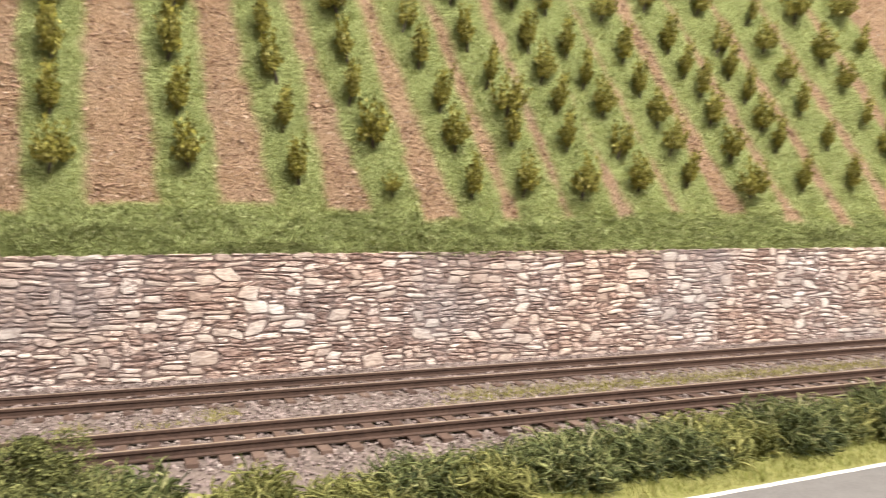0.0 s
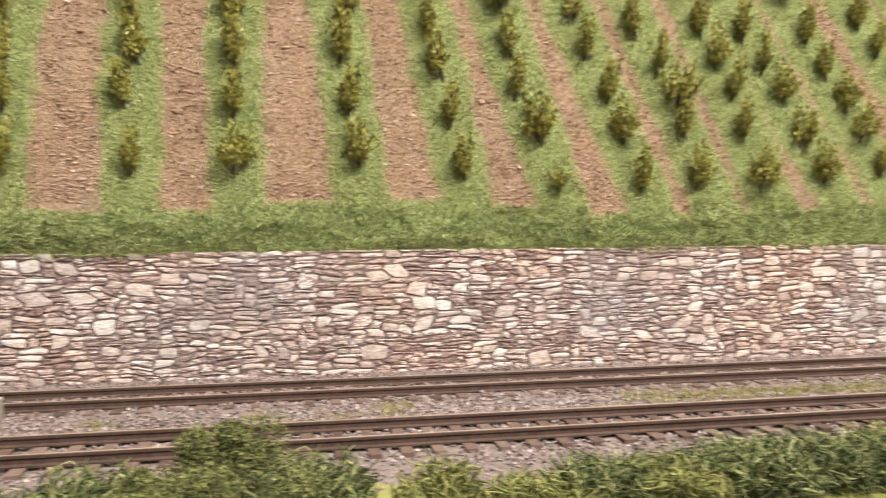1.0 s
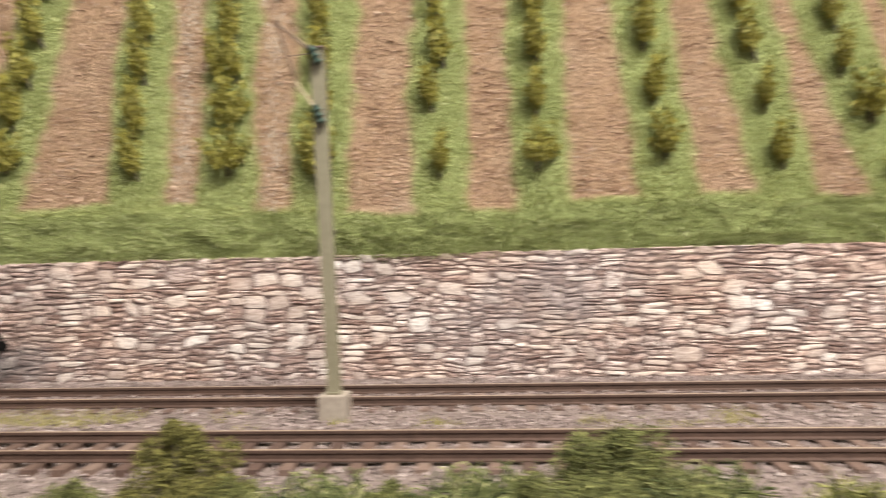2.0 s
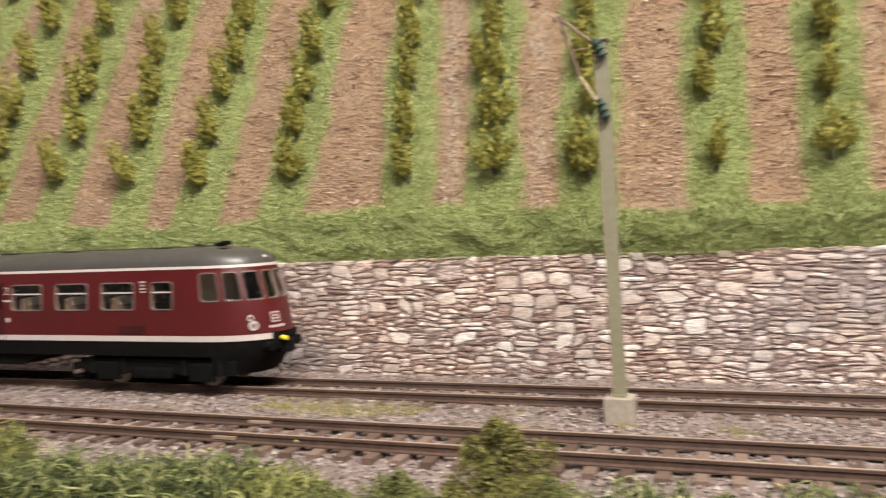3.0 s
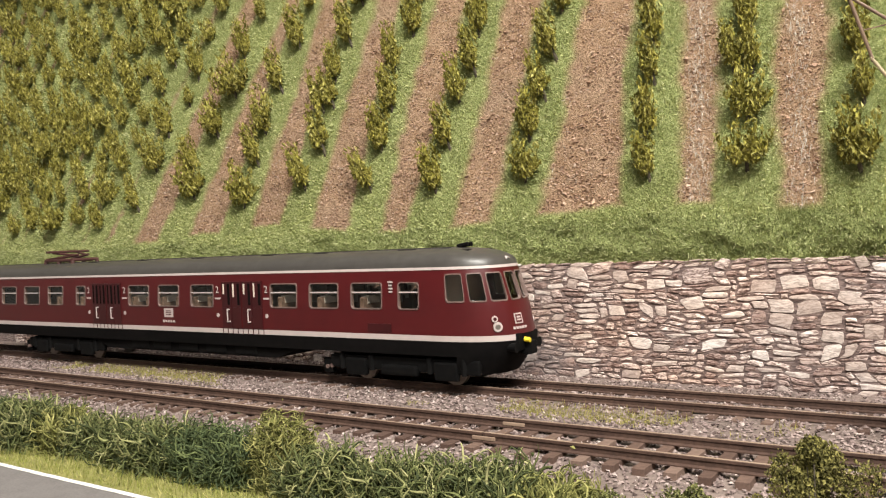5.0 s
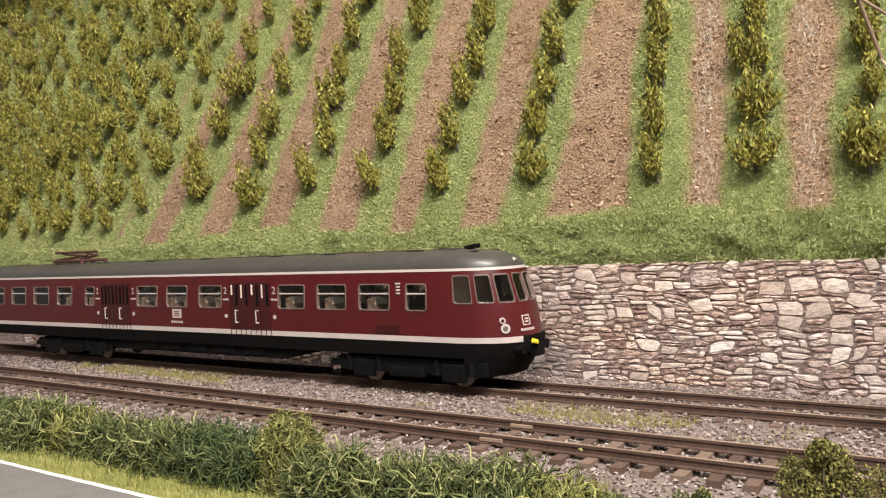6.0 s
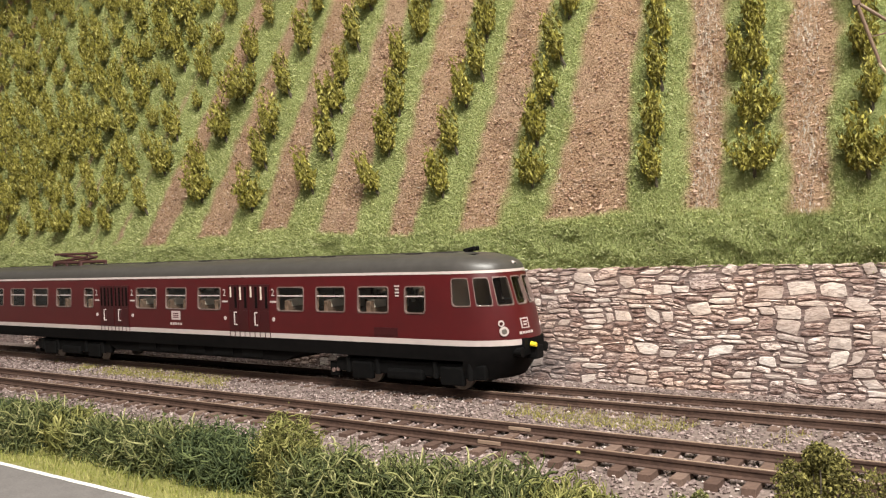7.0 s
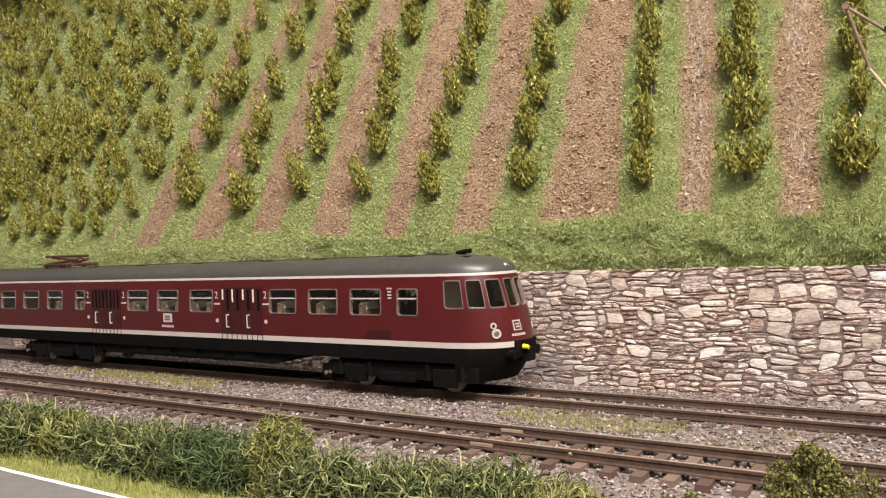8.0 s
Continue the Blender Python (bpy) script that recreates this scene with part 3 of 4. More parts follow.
vine_row(0.61, 22, (-40.5, 6.8, 1.57, 0), (-39.2, 8.7, 1.65, 5), (-38.5, 10.4, 1.65, 0), (-37.2, 11.9, 1.57, 4), (-36.6, 13.2, 1.57, 0))
vine_row(0.53, 18, (-36.1, 7.1, 1.7, 5), (-36.3, 8.5, 1.5, 0), (-35.0, 10.0, 1.6, 4), (-33.8, 11.7, 1.75, 2), (-33.2, 13.6, 1.5, 0))
vine_row(0.385, 18, (-32.4, 6.5, 1.65, 5), (-31.8, 8.3, 1.65, 0), (-31.5, 9.8, 1.65, 5), (-30.7, 11.6, 1.65, 0), (-29.7, 13.4, 1.65, 0))
vine_row(0.31, 18, (-28.5, 7.0, 1.65, 1), (-27.8, 8.5, 1.65, 1), (-28.0, 10.3, 1.45, 1), (-27.4, 10.4, 1.4, 1), (-27.2, 11.6, 1.35, 0), (-26.6, 13.0, 1.57, 0))
vine_row(0.24, 18, (-24.9, 6.7, 1.5, 1), (-24.5, 8.2, 1.65, 0), (-24.1, 9.8, 1.57, 0), (-24.0, 11.5, 1.5, 1), (-23.2, 12.8, 1.57, 0))
vine_row(0.24, 17, (-21.7, 6.35, 1.57, 0), (-21.3, 8.0, 1.5, 0), (-20.9, 9.7, 1.5, 1), (-20.4, 10.8, 1.5, 0), (-20.1, 12.3, 1.57, 0))
vine_row(0.23, 16, (-18.0, 6.5, 1.3, 5), (-17.8, 8.0, 1.57, 0), (-17.4, 9.4, 1.4, 1), (-17.05, 10.8, 1.5, 0))
vine_row(0.03, 15, (-13.5, 6.2, 1.3, 0), (-13.5, 7.65, 1.45, 1), (-13.45, 9.4, 1.35, 0), (-13.3, 10.8, 1.45, 1))
vine_row(0.0, 15, (-10.45, 6.25, 1.2, 2), (-10.4, 7.75, 1.4, 5), (-10.8, 9.4, 1.2, 1), (-10.2, 9.3, 1.25, 1), (-10.35, 10.55, 1.3, 0))
vine_row(0.03, 15, (-7.5, 6.0, 1.5, 5), (-7.2, 7.9, 1.2, 0), (-7.4, 9.2, 1.4, 0))
vine_row(0.0, 15, (-3.6, 6.0, 1.25, 0), (-3.9, 8.05, 1.3, 0), (-3.6, 9.45, 1.5, 1))
vine_row(-0.02, 15, (-0.57, 6.15, 1.2, 2), (-0.6, 7.8, 1.35, 0), (-0.6, 9.45, 1.55, 1))
vine_row(-0.1, 15, (3.13, 6.3, 1.3, 4), (2.92, 7.95, 1.4, 0), (2.78, 9.75, 1.6, 1))
vine_row(-0.2, 15, (6.6, 5.9, 1.3, 0), (6.25, 7.65, 1.25, 0), (5.9, 9.3, 1.4, 1), (5.65, 10.7, 1.2, 1))
vine_row(-0.31, 15, (9.7, 5.55, 0.62, 2), (9.15, 7.15, 1.4, 4), (8.55, 8.7, 1.2, 1), (8.35, 10.1, 1.25, 1))
vine_row(-0.35, 15, (12.7, 5.5, 1.3, 1), (12.1, 7.2, 1.25, 5), (11.65, 8.55, 1.3, 0), (11.1, 10.1, 1.25, 1), (10.6, 11.4, 1.0, 4))
vine_row(-0.37, 15, (14.8, 5.65, 1.3, 5), (14.4, 7.4, 1.25, 1), (14.2, 8.5, 1.25, 2), (13.65, 9.6, 1.25, 0), (12.8, 10.9, 1.3, 1))
vine_row(-0.36, 15, (17.2, 5.6, 1.3, 2), (16.6, 7.3, 1.3, 0), (16.3, 8.7, 1.3, 0), (15.8, 9.85, 1.25, 5), (15.2, 11.0, 1.3, 0))
vine_row(-0.51, 15, (19.65, 5.8, 1.3, 5), (18.9, 7.05, 1.25, 4), (18.35, 8.7, 1.25, 5), (17.65, 9.75, 1.25, 0), (16.95, 10.9, 1.3, 0))
vine_row(-0.54, 15, (22.0, 6.1, 1.25, 0), (21.5, 7.4, 1.15, 2), (20.8, 8.5, 1.2, 5), (20.1, 9.6, 1.2, 0), (19.5, 10.9, 1.3, 1))
vine_row(-0.57, 15, (25.1, 5.65, 1.3, 2), (24.2, 7.2, 1.25, 4), (23.5, 8.6, 1.3, 5), (23.1, 9.75, 1.3, 1), (22.35, 10.5, 1.2, 0), (21.65, 11.5, 1.3, 0))
vine_row(-0.64, 15, (27.9, 6.0, 1.3, 0), (26.8, 7.65, 1.3, 0), (26.1, 8.5, 1.3, 5), (25.5, 9.65, 1.3, 0), (24.7, 10.6, 1.3, 0), (24.3, 11.65, 1.1, 4))
soup("distant_vines", np.concatenate(far_v), np.concatenate(far_f), M_VINE_LEAF, kind="stuff", label="dense olive-green vines on the far slope", category="vines")


# ---- hedge of curly fibre shrubs ----
def build_shrub(kind):
    name_mat, w, h, count, label = kind
    fine = 0.55 if h > 1.6 else 1.0
    shrub = thing("hedge_shrub", 0, 0, 0, label, "shrub", "hedge along the road")
    vs, fs, at = [], [], 0
    ring = np.array([(math.cos(a), math.sin(a)) for a in (0, 2.094, 4.189)])
    for _ in range(count):
        a, r = rng.uniform(0, 6.283), w * math.sqrt(rng.random()) * 0.8
        p = np.array([r * math.cos(a), 0.62 * r * math.sin(a), rng.uniform(-0.02, h * (0.62 if fine == 1 else 0.84)) * (1 - 0.45 * (r / w) ** 2)])
        d = np.array([math.cos(a) * 0.7, math.sin(a) * 0.7, 0.4]) + rng.normal(size=3) * 0.75
        axis = rng.normal(size=3) * 0.4
        rad = rng.uniform(0.012, 0.034) * (0.4 + 0.6 * fine) * (1.7 if rng.random() < 0.06 else 1.0)
        pts = []
        for k in range(7):
            pts.append(p.copy())
            d = d / np.linalg.norm(d)
            p = p + d * rng.uniform(0.055, 0.12) * (0.6 + 0.4 * min(h, 1.3)) * (0.5 + 0.5 * fine)
            d = d + np.cross(axis, d) + rng.normal(size=3) * 0.3 + np.array([0, 0, 0.05 if p[2] < h * 0.8 else -0.5])
        for k, q in enumerate(pts):
            dd = pts[min(k + 1, 6)] - pts[max(k - 1, 0)]
            dd = dd / (np.linalg.norm(dd) + 1e-9)
            s = np.cross(dd, (0.3, 0.9, 0.2))
            s = s / (np.linalg.norm(s) + 1e-9)
            o = np.cross(dd, s)
            rr = rad * (1 - 0.11 * k)
            vs.append(q + (ring[:, :1] * s + ring[:, 1:] * o) * rr)
            if k:
                for j in range(3):
                    fs.append((at + 3 * (k - 1) + j, at + 3 * (k - 1) + (j + 1) % 3, at + 3 * k + (j + 1) % 3, at + 3 * k + j))
        at += 21
    soup("tangle", np.concatenate(vs), np.array(fs), name_mat, shrub, smooth=True)
    c = lambda k: rng.normal(size=(k, 3)) * np.array([w * 0.3, w * 0.2, h * 0.16]) + np.array([0, 0, h * 0.42])
    v, f = leaf_cloud(int(count * 0.5), c, (0.02, 0.05))
    v[:, 2] = np.maximum(v[:, 2], -0.02)
    soup("loose_flock", v, f, name_mat, shrub)
    return shrub


def build_mossy(kind):
    """A mound of lumps covered in tiny flakes, with a few thin twigs."""
    name_mat, w, h, count, label = kind
    shrub = thing("hedge_shrub", 0, 0, 0, label, "shrub", "hedge along the road")
    lumps = 60
    a, q = rng.uniform(0, 6.283, lumps), rng.random(lumps) ** 1.6
    r = w * (1 - q) ** 0.6 * np.sqrt(rng.random(lumps)) * 1.1 * rng.uniform(0.75, 1.15, lumps)
    mid = np.stack([r * np.cos(a), 0.65 * r * np.sin(a), 0.04 * h + 0.80 * h * q], -1)
    size = w * rng.uniform(0.13, 0.27, lumps) * (1.15 - 0.6 * q)

    def centre(k):
        which = rng.integers(0, lumps, k)
        d = rng.normal(size=(k, 3))
        d /= np.linalg.norm(d, axis=-1, keepdims=True)
        return mid[which] + d * (size[which] * rng.uniform(0.3, 1.0, k) ** 0.5 * rng.uniform(0.9, 1.35, k))[:, None]

    v, f = leaf_cloud(count, centre, (0.009, 0.028))
    v[:, 2] = np.maximum(v[:, 2], -0.02)
    soup("tangle", v, f, name_mat, shrub)
    bm = bmesh.new()
    for m in mid[::2]:
        tube_into(bm, (m[0] * 0.2, m[1] * 0.2, 0.0), tuple(m * 1.06), 0.02, 0.008, 5)
    part("twigs", bm, M_VINE_STEM, shrub)
    return shrub


SHRUB_KINDS = [(M_SHRUB, 1.1, 1.2, 980, "mid-green curly fibre shrub in the roadside hedge"), (M_SHRUB_DARK, 1.0, 1.25, 900, "dark green curly fibre shrub in the roadside hedge"),
               (M_SHRUB_YELLOW, 1.05, 2.0, 1300, "tall yellow-green curly fibre shrub in the hedge"), (M_MOSS_GREEN, 1.7, 1.55, 44000, "big round mid-green fuzzy shrub beside the track"),
               (M_SHRUB_YELLOW, 0.95, 0.95, 740, "low yellow-green curly fibre shrub in the hedge"),
               (M_MOSS_BUSH, 1.2, 1.75, 34000, "pointed olive-yellow mossy shrub beside the track"),
               (M_MOSS_GREEN, 1.05, 1.0, 18000, "low yellow-green mossy shrub in the hedge")]
shrubs = [build_mossy(k) if k[0] in (M_MOSS_BUSH, M_MOSS_GREEN) else build_shrub(k) for k in SHRUB_KINDS]
shrub_used = set()


def place_shrub(k, x, y, s, turn, sz=1.0):
    z = float(ground_z(np.array(x), np.array(y))) - 0.02
    m = Matrix.Translation(Vector((x, y, z)) * K) @ pose(0, 0, 0, 0, 0, turn) @ Matrix.Diagonal((s, s, s * sz, 1))
    if k not in shrub_used:
        shrub_used.add(k)
        shrubs[k].matrix_basis = m
    else:
        copy_thing(shrubs[k], m)


HEDGE = [(-35.5, 0), (-34, 0), (-32.6, 4), (-31.2, 0), (-29.8, 1), (-28.4, 0), (-27, 0), (-25.7, 4), (-24.3, 0), (-22.9, 0), (-21.4, 0), (-20.1, 1), (-18.9, 1), (-17.5, 2), (-16.3, 0),
         (-14.4, 0), (-13.2, 0), (-12.1, 0), (-11.0, 4), (-9.9, 6), (-8.6, 6), (-6.85, 5), (-6.1, 6), (-4.7, 0), (-3.4, 6), (-2.2, 0), (-1.2, 6), (0.1, 3), (1.4, 0), (3.6, 4)]
for x, k in HEDGE:
    off = {3: 1.75, 2: 1.7, 5: 1.7}.get(k, 1.55)
    place_shrub(k, x, line_y(x) + off + rng.uniform(-0.12, 0.12), rng.uniform(0.95, 1.1) * (1.5 if k == 3 else 1.25 if x == -6.85 else 0.95 if k == 2 else 1.04), rng.uniform(0, 360), 0.88 if k == 3 else 1.2 if x == -6.85 else 1.1 if k == 2 else 1.12 if -15 < x < -1 else 1.1)
x = 5.4
while x < 33:
    k = int(rng.choice([0, 0, 4, 4]))
    place_shrub(k, x, line_y(x) + 1.75 + rng.uniform(-0.15, 0.15), rng.uniform(1.0, 1.2), rng.uniform(0, 360), 0.75 + 0.02 * (x - 5))
    x += rng.uniform(1.0, 1.3)


# ---- catenary mast ----
MX, MY = -5.88, 21.6
mast = thing("catenary_mast", MX, MY, -0.45, "olive steel catenary mast on a square concrete block beside the track", "mast")
part("concrete_block", a_box(MX - 0.34, MX + 0.34, MY - 0.34, MY + 0.34, -0.5, 0.30, bevel=0.03), M_CONCRETE, mast, "worn beige concrete foundation block")
bm = a_box(MX - 0.17, MX + 0.17, MY - 0.17, MY + 0.17, 0.30, 0.36, bevel=0.01)
part("foot_plate", bm, M_MAST, mast)
lean = Matrix.Translation((MX, MY, 0.36)) @ Matrix.Shear("XY", 4, (-0.0165, 0.0)) @ Matrix.Translation((-MX, -MY, -0.36))
bm = bmesh.new()
prof = [(-0.15, -0.14), (0.15, -0.14), (0.15, -0.105), (0.02, -0.095), (0.02, 0.095), (0.15, 0.105), (0.15, 0.14), (-0.15, 0.14), (-0.15, 0.105), (-0.02, 0.095), (-0.02, -0.095), (-0.15, -0.105)]
lo = [bm.verts.new(lean @ Vector((MX + a, MY + b, 0.36))) for a, b in prof]
hi = [bm.verts.new(lean @ Vector((MX + a, MY + b, 8.62))) for a, b in prof]
bm.faces.new(lo[::-1])
bm.faces.new(hi)
for a in range(12):
    b = (a + 1) % 12
    bm.faces.new([lo[a], lo[b], hi[b], hi[a]])
part("post", bm, M_MAST, mast, "olive painted steel H-section post")
TX = MX - 0.136
part("top_cap", a_box(TX - 0.19, TX + 0.19, MY - 0.18, MY + 0.18, 8.62, 8.67, bevel=0.015), M_FRAME, mast)
tip = (TX - 0.86, MY - 0.35, 9.18)
part("upper_arm", a_tube((TX - 0.12, MY - 0.16, 8.55), tip, 0.035, 0.035, 8), M_BRACKET, mast)
part("tip_joint", a_tube((tip[0], tip[1] - 0.07, tip[2]), (tip[0], tip[1] + 0.07, tip[2]), 0.075, 0.075, 10), M_BRACKET, mast)
part("strut", a_tube(tip, (TX - 0.45, MY - 0.25, 7.75), 0.04, 0.035, 8), M_BRACKET, mast)
part("pale_strut", a_tube((TX - 0.5, MY - 0.26, 7.85), (TX - 0.05, MY - 0.2, 7.15), 0.035, 0.035, 8), M_ROD, mast, "pale wooden-coloured bracket rod")
part("stay_wire", a_tube((TX - 0.62, MY - 0.3, 8.42), (TX - 0.1, MY - 0.16, 8.5), 0.014, 0.014, 6), M_BRACKET, mast)


def insulator(x, y, z, parent, tilt):
    bm = bmesh.new()
    m = Matrix.Translation((x, y, z)) @ pose(0, 0, 0, 0, tilt, 0)
    for k in range(6):
        bmesh.ops.create_cone(bm, cap_ends=True, segments=12, radius1=0.12 if k % 2 == 0 else 0.07, radius2=0.075 if k % 2 == 0 else 0.07, depth=0.075, matrix=m @ Matrix.Translation((0, 0, (k - 2.5) * 0.075)))
    return part("insulator", bm, M_INSULATOR, parent, "dark green ribbed insulator", smooth=False)


insulator(TX - 0.02, MY - 0.24, 8.45, mast, -25)
insulator(TX + 0.03, MY - 0.24, 7.05, mast, -20)


# ---- railcar ----
NOSE_X, YC = -19.02, Y_C + G / 2
XS, L0, W0, X_END = -21.45, 2.45, 1.5, -49.7
car = thing("railcar", -31, YC, 0, "maroon electric railcar with grey roof and cream stripes on the track", "train")
car.location.x += 3.1 * K  # the whole car stands 3.1 m further along the track


def skin(u, z, side=-1, off=0.0):
    """A point of the car's skin: u along the side (up to 0) and then round the nose in radians."""
    w = W0 - 0.10 * max(0.0, (z - 2.4) / 1.2) ** 2 - 0.10 * max(0.0, (1.5 - z) / 0.8) ** 2 + off
    l = L0 - 0.50 * max(0.0, (z - 1.5) / 2.0) ** 1.4 - 0.45 * max(0.0, (1.5 - z) / 0.9) ** 1.5 + off
    if u <= 0:
        return Vector((XS + u, YC + side * w, z))
    c, s, e = max(math.cos(u), 0.0), max(math.sin(u), 0.0), 2 / 2.5
    return Vector((XS + l * s ** e, YC + side * w * c ** e, z))


U_END = X_END - XS
U = lambda x: x - XS
WINDOWS = [(-22.70, -21.92), (-24.60, -23.34), (-26.43, -25.15), (-28.29, -27.01), (-32.55, -31.26), (-34.51, -33.25), (-36.44, -35.10), (-40.18, -39.49), (-42.4, -41.2), (-44.4, -43.1), (-46.4, -45.1), (-48.4, -47.1)]
SIDE = [(U(a), U(b), 2.38, 3.20) for a, b in WINDOWS]
CAB = [(0.16, 0.43, 2.60, 3.43), (0.51, 0.80, 2.60, 3.43), (0.88, 1.23, 2.60, 3.43), (1.31, 1.56, 2.60, 3.43)]
DOORS = [(-30.78, -28.67), (-38.95, -36.94)]
ARC = [0.02, 0.05, 0.1, 0.16, 0.26, 0.35, 0.43, 0.51, 0.57, 0.65, 0.73, 0.80, 0.88, 0.97, 1.06, 1.15, 1.23, 1.31, 1.40, 1.49, math.pi / 2]


def shell(z0, z1, holes=(), off=0.0, extra=(), u0=None, u1=None):
    """The skin between two heights on both sides, with openings left out."""
    us = {U_END, 0.0, *ARC, *extra}
    zs = {z0, z1}
    for a, b, c, d in holes:
        us |= {a, b}
        zs |= {c, d}
    us = [u for u in sorted(us) if (u0 is None or u >= u0) and (u1 is None or u <= u1)]
    zs = [z for z in sorted(zs) if z0 <= z <= z1]
    if len(zs) == 2 and z1 - z0 > 0.3:
        zs = list(np.linspace(z0, z1, 4))
    bm = bmesh.new()
    for side in (-1, 1):
        vs = {(i, j): bm.verts.new(skin(u, z, side, off)) for i, u in enumerate(us) for j, z in enumerate(zs)}
        for i in range(len(us) - 1):
            for j in range(len(zs) - 1):
                um, zm = (us[i] + us[i + 1]) / 2, (zs[j] + zs[j + 1]) / 2
                if any(a < um < b and c < zm < d for a, b, c, d in holes):
                    continue
                bm.faces.new([vs[i, j], vs[i + 1, j], vs[i + 1, j + 1], vs[i, j + 1]])
    bmesh.ops.remove_doubles(bm, verts=bm.verts, dist=0.002)
    return bm


def thick(ob, t):
    so = ob.modifiers.new("thickness", "SOLIDIFY")
    so.thickness, so.offset = t * K, -1
    return ob


def smoothed(ob):
    ob.data.shade_smooth()
    ob.data.set_sharp_from_angle(angle=radians(35))
    bm = bmesh.new()
    bm.from_mesh(ob.data)
    for e in bm.edges:
        if e.is_boundary:
            e.smooth = False
    bm.to_mesh(ob.data)
    bm.free()
    return ob


thick(smoothed(part("body_shell", shell(1.60, 3.56, SIDE + CAB), M_RED, car, "glossy maroon painted body side and nose")), 0.06)
thick(smoothed(part("cream_stripe", shell(1.43, 1.60, u1=1.31), M_WHITE, car, "cream stripe along the lower body")), 0.06)
part("nose_stripe_gap", shell(1.43, 1.60, u0=1.31), M_SKIRT, car)
thick(smoothed(part("eave_stripe", shell(3.56, 3.64, off=0.015), M_WHITE, car, "thin cream line under the roof")), 0.05)
thick(smoothed(part("skirt", shell(0.98, 1.43), M_SKIRT, car, "dark skirt below the stripe")), 0.06)
thick(smoothed(part("nose_apron", shell(0.42, 0.98, u0=0.26), M_SKIRT, car, "dark rounded apron under the nose")), 0.06)

thick(part("interior_lining", shell(1.62, 3.5, SIDE, off=-0.10, u1=0.0), M_SEAT, car, "brown interior wall lining"), 0.02)
part("interior_ceiling", a_box(X_END + 0.1, XS + 0.4, YC - 1.3, YC + 1.3, 3.5, 3.54), M_HEADREST, car)

# roof: arched section, falling to the nose as a dome
bm = bmesh.new()
rings = []
for k in range(9):
    a = radians(90 * k / 8)
    z = 3.64 + 0.56 * math.sin(a) ** 0.9
    ins = 1 - math.cos(a) ** 0.62
    row = []
    for side in (-1, 1):
        for u in [U_END, -12, -6, -2, -0.8, 0.0] + ARC:
            p = skin(u, 3.64, side)
            row.append(Vector((p.x - max(0.0, (p.x - XS + 1.3)) / (L0 + 0.8) * 3.0 * ins, YC + (p.y - YC) * (1 - ins), z)))
    rings.append([bm.verts.new(p) for p in row])
half = len(rings[0]) // 2
for k in range(8):
    for h in (0, half):
        for i in range(half - 1):
            bm.faces.new([rings[k][h + i], rings[k][h + i + 1], rings[k + 1][h + i + 1], rings[k + 1][h + i]])
bmesh.ops.remove_doubles(bm, verts=bm.verts, dist=0.003)
roof = part("roof", bm, M_ROOF, car, "semi-gloss dark grey arched roof with a domed end", smooth=True)
bm = bmesh.new()
for yo in (-0.62, -0.48, -0.34, 0.34, 0.48, 0.62):
    z = 3.64 + 0.56 * (1 - (abs(yo) / 1.46) ** 3.2) - 0.02
    box_into(bm, X_END + 0.2, -21.4, YC + yo - 0.02, YC + yo + 0.02, z - 0.03, z + 0.035)
part("roof_rib", bm, M_ROOF, car)
for x in (-20.9, -22.9, -26.6, -29.2, -33.1, -36.6, -40.1):
    for yo in (-0.55, 0.55):
        z = 4.10 if x < -21.5 else 4.04
        v = part("roof_vent", a_box(x - 0.34, x + 0.34, YC + yo - 0.17, YC + yo + 0.17, z - 0.08, z + 0.09, bevel=0.05), M_SKIRT, car)
bm = bmesh.new()
for yo in (-0.1, 0.12):
    tube_into(bm, (-21.35, YC + yo, 4.24), (-20.95, YC + yo, 4.28), 0.04, 0.075, 10)
box_into(bm, -21.3, -21.15, YC - 0.16, YC + 0.16, 4.1, 4.24, bevel=0.02)
part("horn", bm, M_SKIRT, car, "dark pair of roof horns")
bm = bmesh.new()
box_into(bm, X_END - 0.02, X_END + 0.06, YC - 1.46, YC + 1.46, 0.98, 3.75, bevel=0.01)
box_into(bm, X_END - 0.55, X_END - 0.02, YC - 0.75, YC + 0.75, 1.2, 3.6, bevel=0.08)
part("end_wall_and_gangway", bm, M_SKIRT, car, "black gangway bellows at the car end")
part("car_floor", a_box(X_END, XS + 0.6, YC - 1.38, YC + 1.38, 1.30, 1.40), M_SKIRT, car)


def rounded(a, b, c, d, grow, n=6, r=0.10):
    """Points of a rounded rectangle in (u, z)."""
    out = []
    ru = r * (1.0 if b <= 0 else 0.38)
    gu = grow * (1.0 if b <= 0 else 0.38)
    for cu, cz, s in ((b + gu - ru, d + grow - r, 0), (a - gu + ru, d + grow - r, 90), (a - gu + ru, c - grow + r, 180), (b + gu - ru, c - grow + r, 270)):
        for k in range(n):
            t = radians(s + 90 * k / (n - 1))
            out.append((cu + ru * math.cos(t), cz + r * math.sin(t)))
    return out


